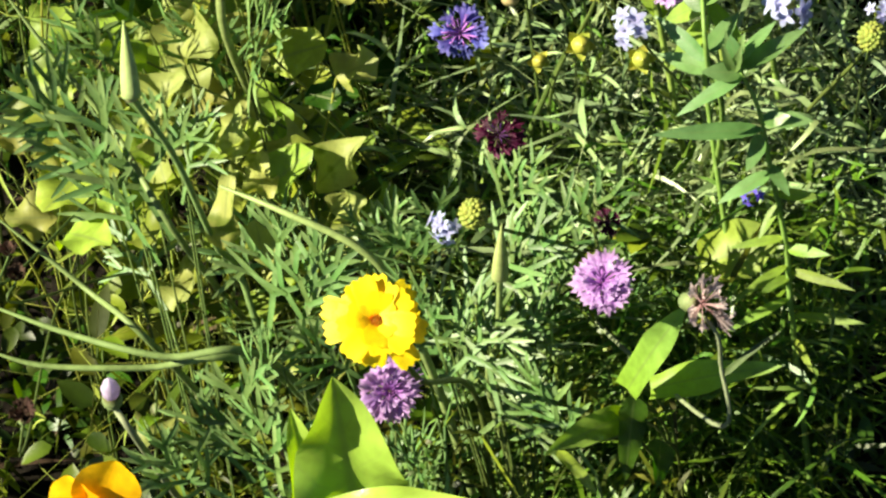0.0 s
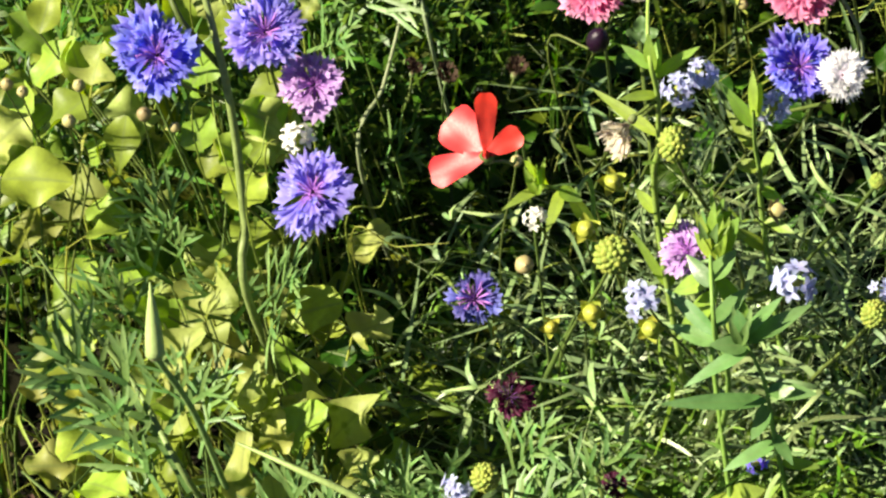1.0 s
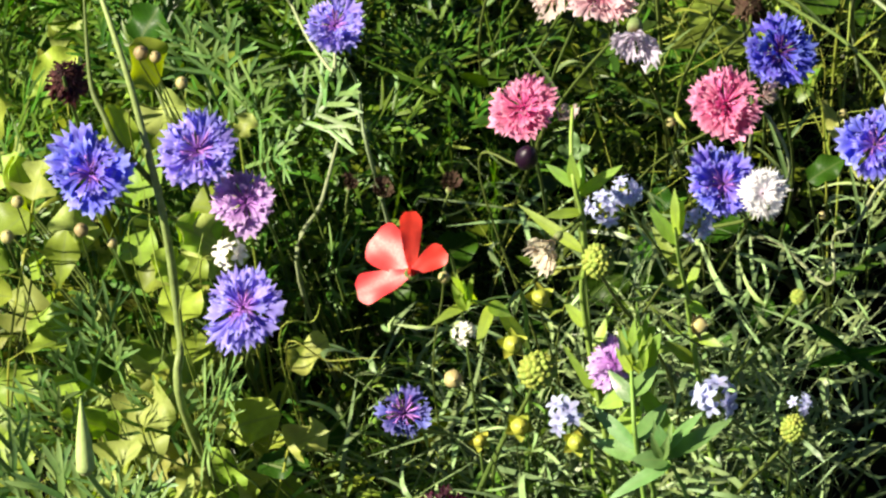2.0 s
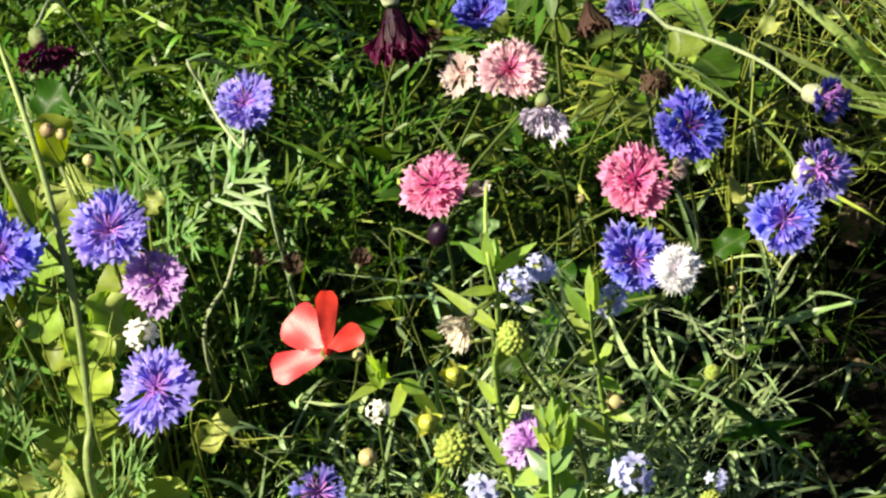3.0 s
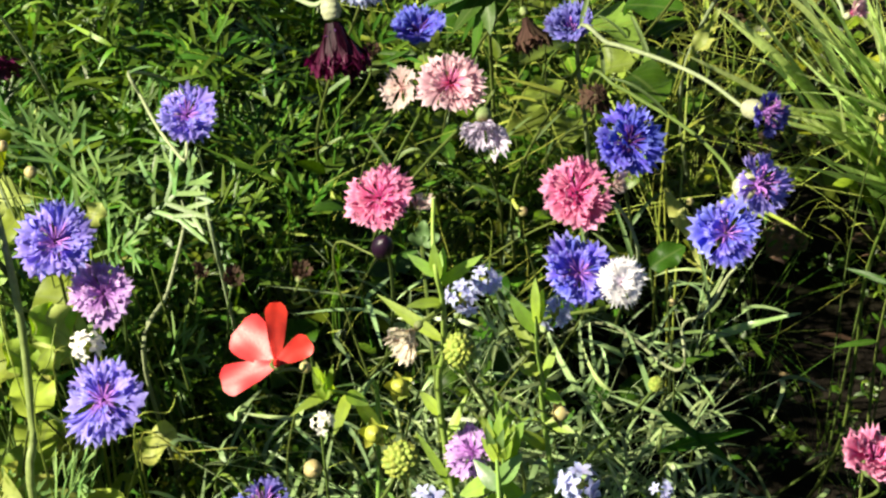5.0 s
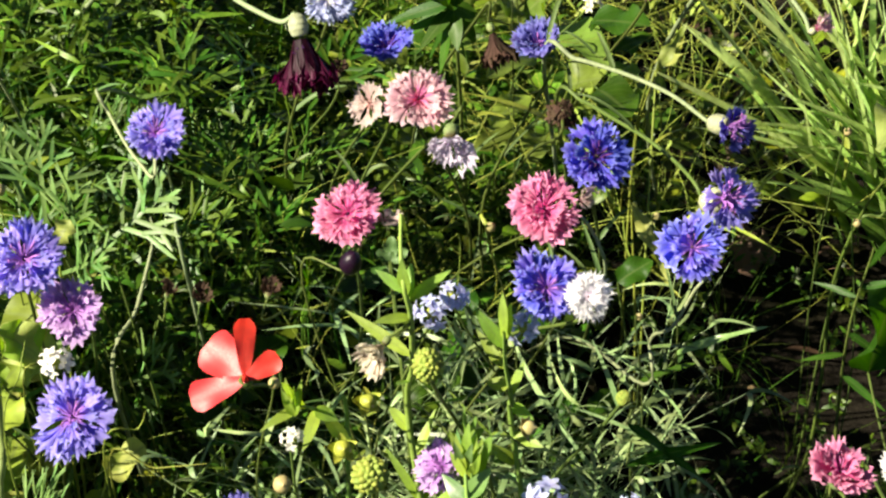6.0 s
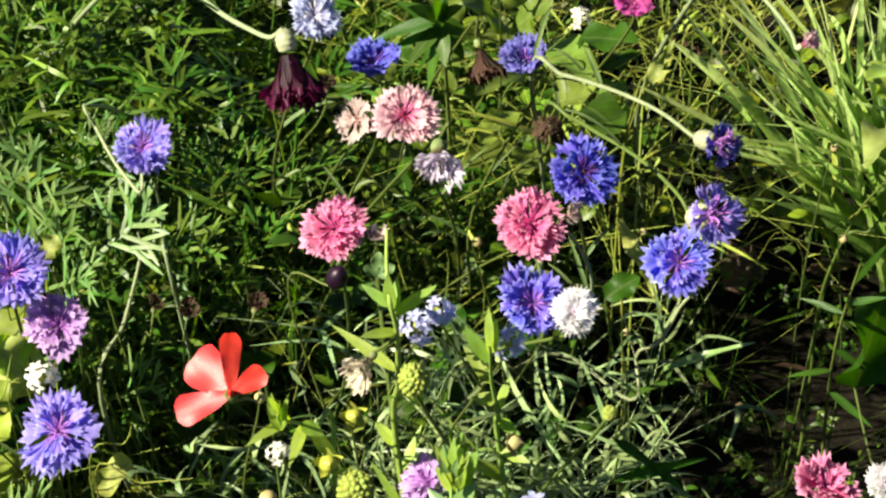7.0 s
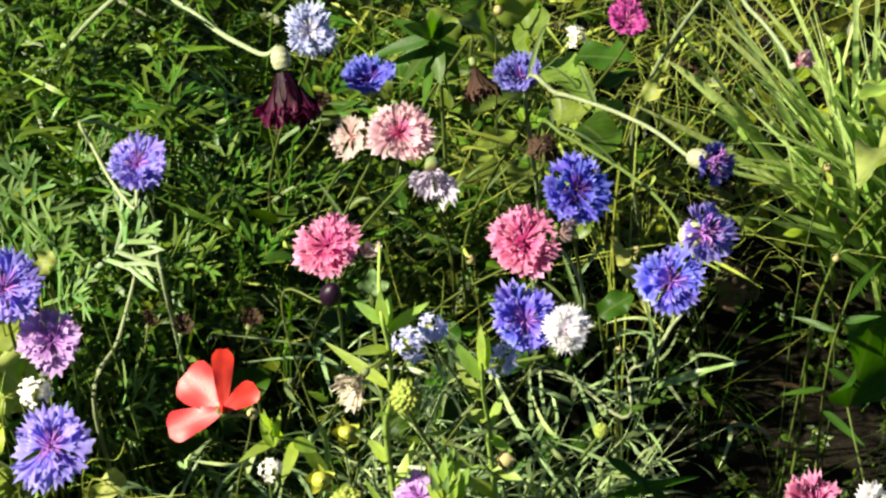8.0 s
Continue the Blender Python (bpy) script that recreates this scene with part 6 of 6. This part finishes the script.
broad_plant((-0.02, 1.16), [
    ((-0.0220, 1.0452, 0.3850), (-0.0412, 1.0388, 0.4050), 0.0224, "ovate", "round_leaf", (0.1, -0.7, 1)),
    ((-0.0689, 1.0847, 0.3300), (-0.0465, 1.0841, 0.3500), 0.0196, "ovate", "round_leaf", UP),
    ((-0.1633, 1.1233, 0.3000), (-0.1762, 1.1293, 0.3300), 0.0235, "round", "round_leaf", UP),
    ((-0.0776, 1.1649, 0.3600), (-0.0852, 1.1683, 0.3900), 0.0173, "ovate", "round_leaf", UP),
    ((-0.0642, 1.2252, 0.3600), (-0.0781, 1.2204, 0.3900), 0.0269, "round", "round_leaf", UP),
    ((-0.0784, 1.2651, 0.3600), (-0.0639, 1.2724, 0.3800), 0.0244, "round", "dark_leaf", UP),
    ((-0.0221, 1.0429, 0.3850), (-0.0410, 1.0414, 0.4050), 0.0208, "ovate", "yellow_leaf", (-0.3, -0.5, 1)),
    ((-0.0412, 1.0423, 0.3700), (-0.0554, 1.0426, 0.3850), 0.0187, "ovate", "round_leaf", UP),
    ((-0.0138, 1.1262, 0.3900), (-0.0059, 1.1332, 0.4000), 0.0106, "round", "yellow_leaf", UP),
], "spreading plant with rounded bright yellow-green leaves")
broad_plant((0.0, 0.98), [
    ((-0.0918, 0.9947, 0.2800), (-0.0640, 0.9914, 0.3100), 0.0240, "ovate", "yellow_leaf", UP),
    ((-0.0441, 1.0282, 0.2600), (-0.0604, 1.0033, 0.2400), 0.0165, "lance", "yellow_leaf", UP),
    ((-0.0507, 0.9052, 0.2800), (-0.0418, 0.9228, 0.3200), 0.0151, "lance", "yellow_leaf", (-0.3, -0.7, 0.8)),
    ((-0.0433, 0.9384, 0.3000), (-0.0366, 0.9500, 0.3300), 0.0112, "lance", "yellow_leaf", (-0.3, -0.7, 0.8)),
    ((-0.0319, 0.9354, 0.2800), (-0.0342, 0.9396, 0.3100), 0.0152, "ovate", "yellow_leaf", (-0.2, -0.7, 0.8)),
    ((-0.0344, 0.9119, 0.2600), (-0.0354, 0.9148, 0.2900), 0.0152, "ovate", "yellow_leaf", UP),
    ((-0.0380, 0.9807, 0.2400), (-0.0097, 0.9769, 0.2700), 0.0243, "ovate", "round_leaf", UP),
], "old broad leaves turning yellow low in the bed")
broad_plant((0.03, 1.04), [
    ((-0.0134, 0.9815, 0.2400), (0.0157, 0.9833, 0.2700), 0.0216, "lance", "yellow_leaf", UP),
    ((-0.0888, 1.0254, 0.2900), (-0.1091, 1.0176, 0.3100), 0.0161, "ovate", "round_leaf", UP),
    ((-0.0164, 1.0245, 0.2600), (0.0121, 1.0096, 0.2700), 0.0164, "ovate", "dark_leaf", UP),
    ((-0.1416, 1.0388, 0.2200), (-0.1579, 1.0338, 0.2500), 0.0198, "ovate", "yellow_leaf", UP),
    ((-0.0416, 1.0511, 0.2800), (-0.0747, 1.0291, 0.3100), 0.0219, "ovate", "yellow_leaf", UP),
    ((-0.0908, 1.0483, 0.3000), (-0.1032, 1.0489, 0.3300), 0.0252, "ovate", "dark_leaf", UP),
], "old broad leaves turning yellow low in the bed")
broad_plant((0.33, 1.62), [
    ((0.2789, 1.5270, 0.2600), (0.3060, 1.5070, 0.3000), 0.0339, "ovate", "pale_leaf", UP),
    ((0.2761, 1.5348, 0.2600), (0.2416, 1.5006, 0.3000), 0.0300, "ovate", "pale_leaf", UP),
    ((0.2843, 1.5123, 0.2900), (0.2740, 1.5209, 0.3200), 0.0299, "ovate", "pale_leaf", UP),
    ((0.3019, 1.5259, 0.2500), (0.3251, 1.4563, 0.2600), 0.0301, "ovate", "pale_leaf", UP),
    ((0.2818, 1.4921, 0.2500), (0.2413, 1.4373, 0.2700), 0.0170, "ovate", "pale_leaf", UP),
    ((0.2722, 1.4759, 0.2300), (0.2431, 1.4234, 0.2400), 0.0190, "ovate", "pale_leaf", UP),
    ((0.2955, 1.4799, 0.2300), (0.3220, 1.4588, 0.2500), 0.0298, "ovate", "pale_leaf", UP),
    ((0.3174, 1.4812, 0.2800), (0.3481, 1.4367, 0.3000), 0.0255, "ovate", "dark_leaf", UP),
    ((0.3135, 1.4303, 0.2600), (0.3267, 1.3799, 0.2700), 0.0319, "ovate", "dark_leaf", UP),
    ((0.2384, 1.5059, 0.2800), (0.2257, 1.5249, 0.3000), 0.0224, "ovate", "pale_leaf", UP),
    ((0.2689, 1.4506, 0.2200), (0.2290, 1.4289, 0.2200), 0.0150, "ovate", "pale_leaf", UP),
    ((0.2826, 1.4421, 0.2200), (0.2636, 1.4114, 0.2200), 0.0220, "ovate", "pale_leaf", UP),
], "bright green plant with pointed oval leaves at the back")
broad_plant((0.42, 1.0), [
    ((0.3975, 1.0805, 0.3000), (0.4130, 1.0920, 0.3600), 0.0528, "round", "dark_leaf", (0.6, -0.75, 0.2)),
    ((0.4606, 1.2659, 0.3600), (0.4464, 1.2660, 0.3800), 0.0192, "ovate", "flax_leaf", UP),
], "large round dark green leaf beside the gap", name="round_leaf_plant")
broad_plant((0.52, 1.25), [
    ((0.4462, 1.1870, 0.4000), (0.4038, 1.1204, 0.4100), 0.0237, "ovate", "yellow_leaf", (-0.6, -0.5, 0.7)),
    ((0.4582, 1.2319, 0.4000), (0.4247, 1.2035, 0.4100), 0.0140, "ovate", "broad_leaf", (-0.6, -0.4, 0.8)),
    ((0.4576, 1.2345, 0.3800), (0.4368, 1.2509, 0.3900), 0.0191, "ovate", "flax_leaf", UP),
], "pale yellow-green leaves at the edge of the clump")
broad_plant((0.30, 1.2), [
    ((0.2895, 1.1850, 0.3450), (0.3040, 1.1500, 0.3180), 0.0085, "grass", "yellow_leaf", (0.3, -0.8, 0.6)),
    ((0.2814, 1.1743, 0.3000), (0.3023, 1.1790, 0.3100), 0.0156, "ovate", "dark_leaf", UP),
    ((0.260, 1.024, 0.300), (0.305, 1.002, 0.330), 0.0065, "lance", "dark_leaf", (0.3, -0.8, 0.5)),
    ((0.259, 1.021, 0.330), (0.294, 1.011, 0.300), 0.0060, "lance", "dark_leaf", (0.3, -0.5, 0.8)),
    ((0.270, 1.051, 0.330), (0.296, 1.028, 0.360), 0.0050, "lance", "dark_leaf", UP),
    ((0.302, 1.109, 0.300), (0.348, 1.089, 0.330), 0.0045, "grass", "flax_pale", UP),
    ((0.3217, 1.2898, 0.3600), (0.3415, 1.2971, 0.3900), 0.0064, "lance", "yellow_leaf", (0.3, -0.8, 0.6)),
], "yellowing narrow leaves below the cornflowers")

broad_plant((0.335, 1.44), [
    ((0.331, 1.346, 0.330), (0.346, 1.308, 0.370), 0.0060, "lance", "yellow_leaf", (-0.3, -0.6, 0.8)),
    ((0.331, 1.337, 0.330), (0.347, 1.311, 0.360), 0.0050, "lance", "yellow_leaf", (0.2, -0.6, 0.8)),
], "narrow yellow leaves arching over behind the cornflowers")

# ---- poppy foliage ----
poppy_plant((-0.06, 0.80), [
    ((-0.0876, 0.9232, 0.2700), (-0.1073, 0.9437, 0.3100)), ((-0.0810, 0.9306, 0.2800), (-0.1038, 0.9587, 0.3200)), ((-0.0959, 0.9519, 0.2900), (-0.1324, 0.9625, 0.3200)),
    ((-0.0677, 0.9379, 0.3000), (-0.0739, 0.9441, 0.3400)), ((-0.1110, 0.9737, 0.3000), (-0.1414, 0.9718, 0.3300)), ((-0.0647, 0.9265, 0.3000), (-0.0528, 0.9410, 0.3300)),
], seed=1)
poppy_plant((0.0, 0.74), [
    ((-0.0300, 0.8706, 0.2700), (-0.0198, 0.8859, 0.3100)), ((-0.0200, 0.8559, 0.2700), (0.0022, 0.8660, 0.3100)), ((-0.0150, 0.8688, 0.2700), (-0.0050, 0.8806, 0.3100)), ((-0.0362, 0.8077, 0.2900), (-0.0202, 0.8043, 0.3200)), ((-0.0362, 0.7600, 0.3000), (-0.0522, 0.7660, 0.3300)), ((-0.0428, 0.7462, 0.3000), (-0.0671, 0.7474, 0.3300)),
    ((-0.0270, 0.7502, 0.3000), (-0.0306, 0.7696, 0.3400)), ((-0.0587, 0.7479, 0.3000), (-0.0630, 0.7555, 0.3300)), ((-0.0202, 0.7466, 0.3000), (-0.0215, 0.7511, 0.3400)), ((0.0261, 0.8749, 0.2800), (0.0146, 0.8816, 0.3100)),
], seed=2)
poppy_plant((0.08, 0.80), [
    ((0.0444, 0.8327, 0.2800), (0.0386, 0.8354, 0.3200)), ((0.0482, 0.8282, 0.2700), (0.0746, 0.8304, 0.3000)), ((0.0422, 0.8573, 0.3000), (0.0308, 0.8597, 0.3300)), ((0.0631, 0.8542, 0.2900), (0.0917, 0.8553, 0.3200)), ((0.0705, 0.8880, 0.3000), (0.0941, 0.8823, 0.3300)),
    ((0.0634, 0.8552, 0.2600), (0.0481, 0.8428, 0.2900)), ((0.0348, 0.7596, 0.2800), (0.0309, 0.7648, 0.3100)), ((0.0595, 0.8375, 0.2200), (0.0862, 0.8349, 0.2500)), ((0.0856, 0.8841, 0.2700), (0.1001, 0.8877, 0.3000)), ((0.0805, 0.8622, 0.2500), (0.0994, 0.8592, 0.2800)), ((0.0568, 0.8753, 0.2900), (0.0449, 0.8815, 0.3200)),
    ((0.0331, 0.8754, 0.3000), (0.0107, 0.8721, 0.3200)), ((0.0771, 0.8866, 0.2900), (0.1009, 0.8572, 0.3100)),
], seed=3)
poppy_plant((-0.02, 0.96), [
    ((-0.0875, 1.0395, 0.3000), (-0.1103, 1.0326, 0.3300)), ((-0.0774, 1.0354, 0.3100), (-0.0847, 1.0435, 0.3400)), ((-0.0965, 1.0072, 0.3000), (-0.1168, 1.0124, 0.3300)), ((-0.0418, 1.0139, 0.3000), (-0.0191, 1.0063, 0.3300)), ((-0.0405, 1.0207, 0.2900), (-0.0173, 0.9971, 0.3200)), ((-0.1013, 1.0146, 0.2900), (-0.1252, 0.9961, 0.3200)), ((-0.0796, 1.0496, 0.3200), (-0.0974, 1.0500, 0.3500)), ((-0.0543, 1.0275, 0.2700), (-0.0635, 1.0339, 0.3100)),
], seed=4)
poppy_plant((0.05, 1.2), [
    ((0.0106, 1.1370, 0.3800), (0.0443, 1.1349, 0.4100)), ((-0.0048, 1.1477, 0.3700), (-0.0036, 1.1457, 0.4100)), ((-0.0115, 1.1425, 0.3600), (0.0106, 1.1225, 0.3800)), ((-0.0243, 1.1993, 0.3600), (-0.0232, 1.2093, 0.4000)),
    ((-0.0383, 1.2311, 0.3500), (-0.0504, 1.2428, 0.3800)),
], seed=5)

broad_plant((0.16, 1.08), [
    ((0.1519, 1.1162, 0.3700), (0.1457, 1.1199, 0.3750), 0.0069, "ovate", "grey_leaf", UP),
    ((0.1523, 1.1171, 0.3700), (0.1545, 1.1257, 0.3800), 0.0075, "ovate", "grey_leaf", UP),
    ((0.1528, 1.1160, 0.3700), (0.1623, 1.1178, 0.3750), 0.0069, "ovate", "grey_leaf", UP),
], "small grey-green three-lobed leaf below a pink cornflower", name="lobed_leaf_plant")
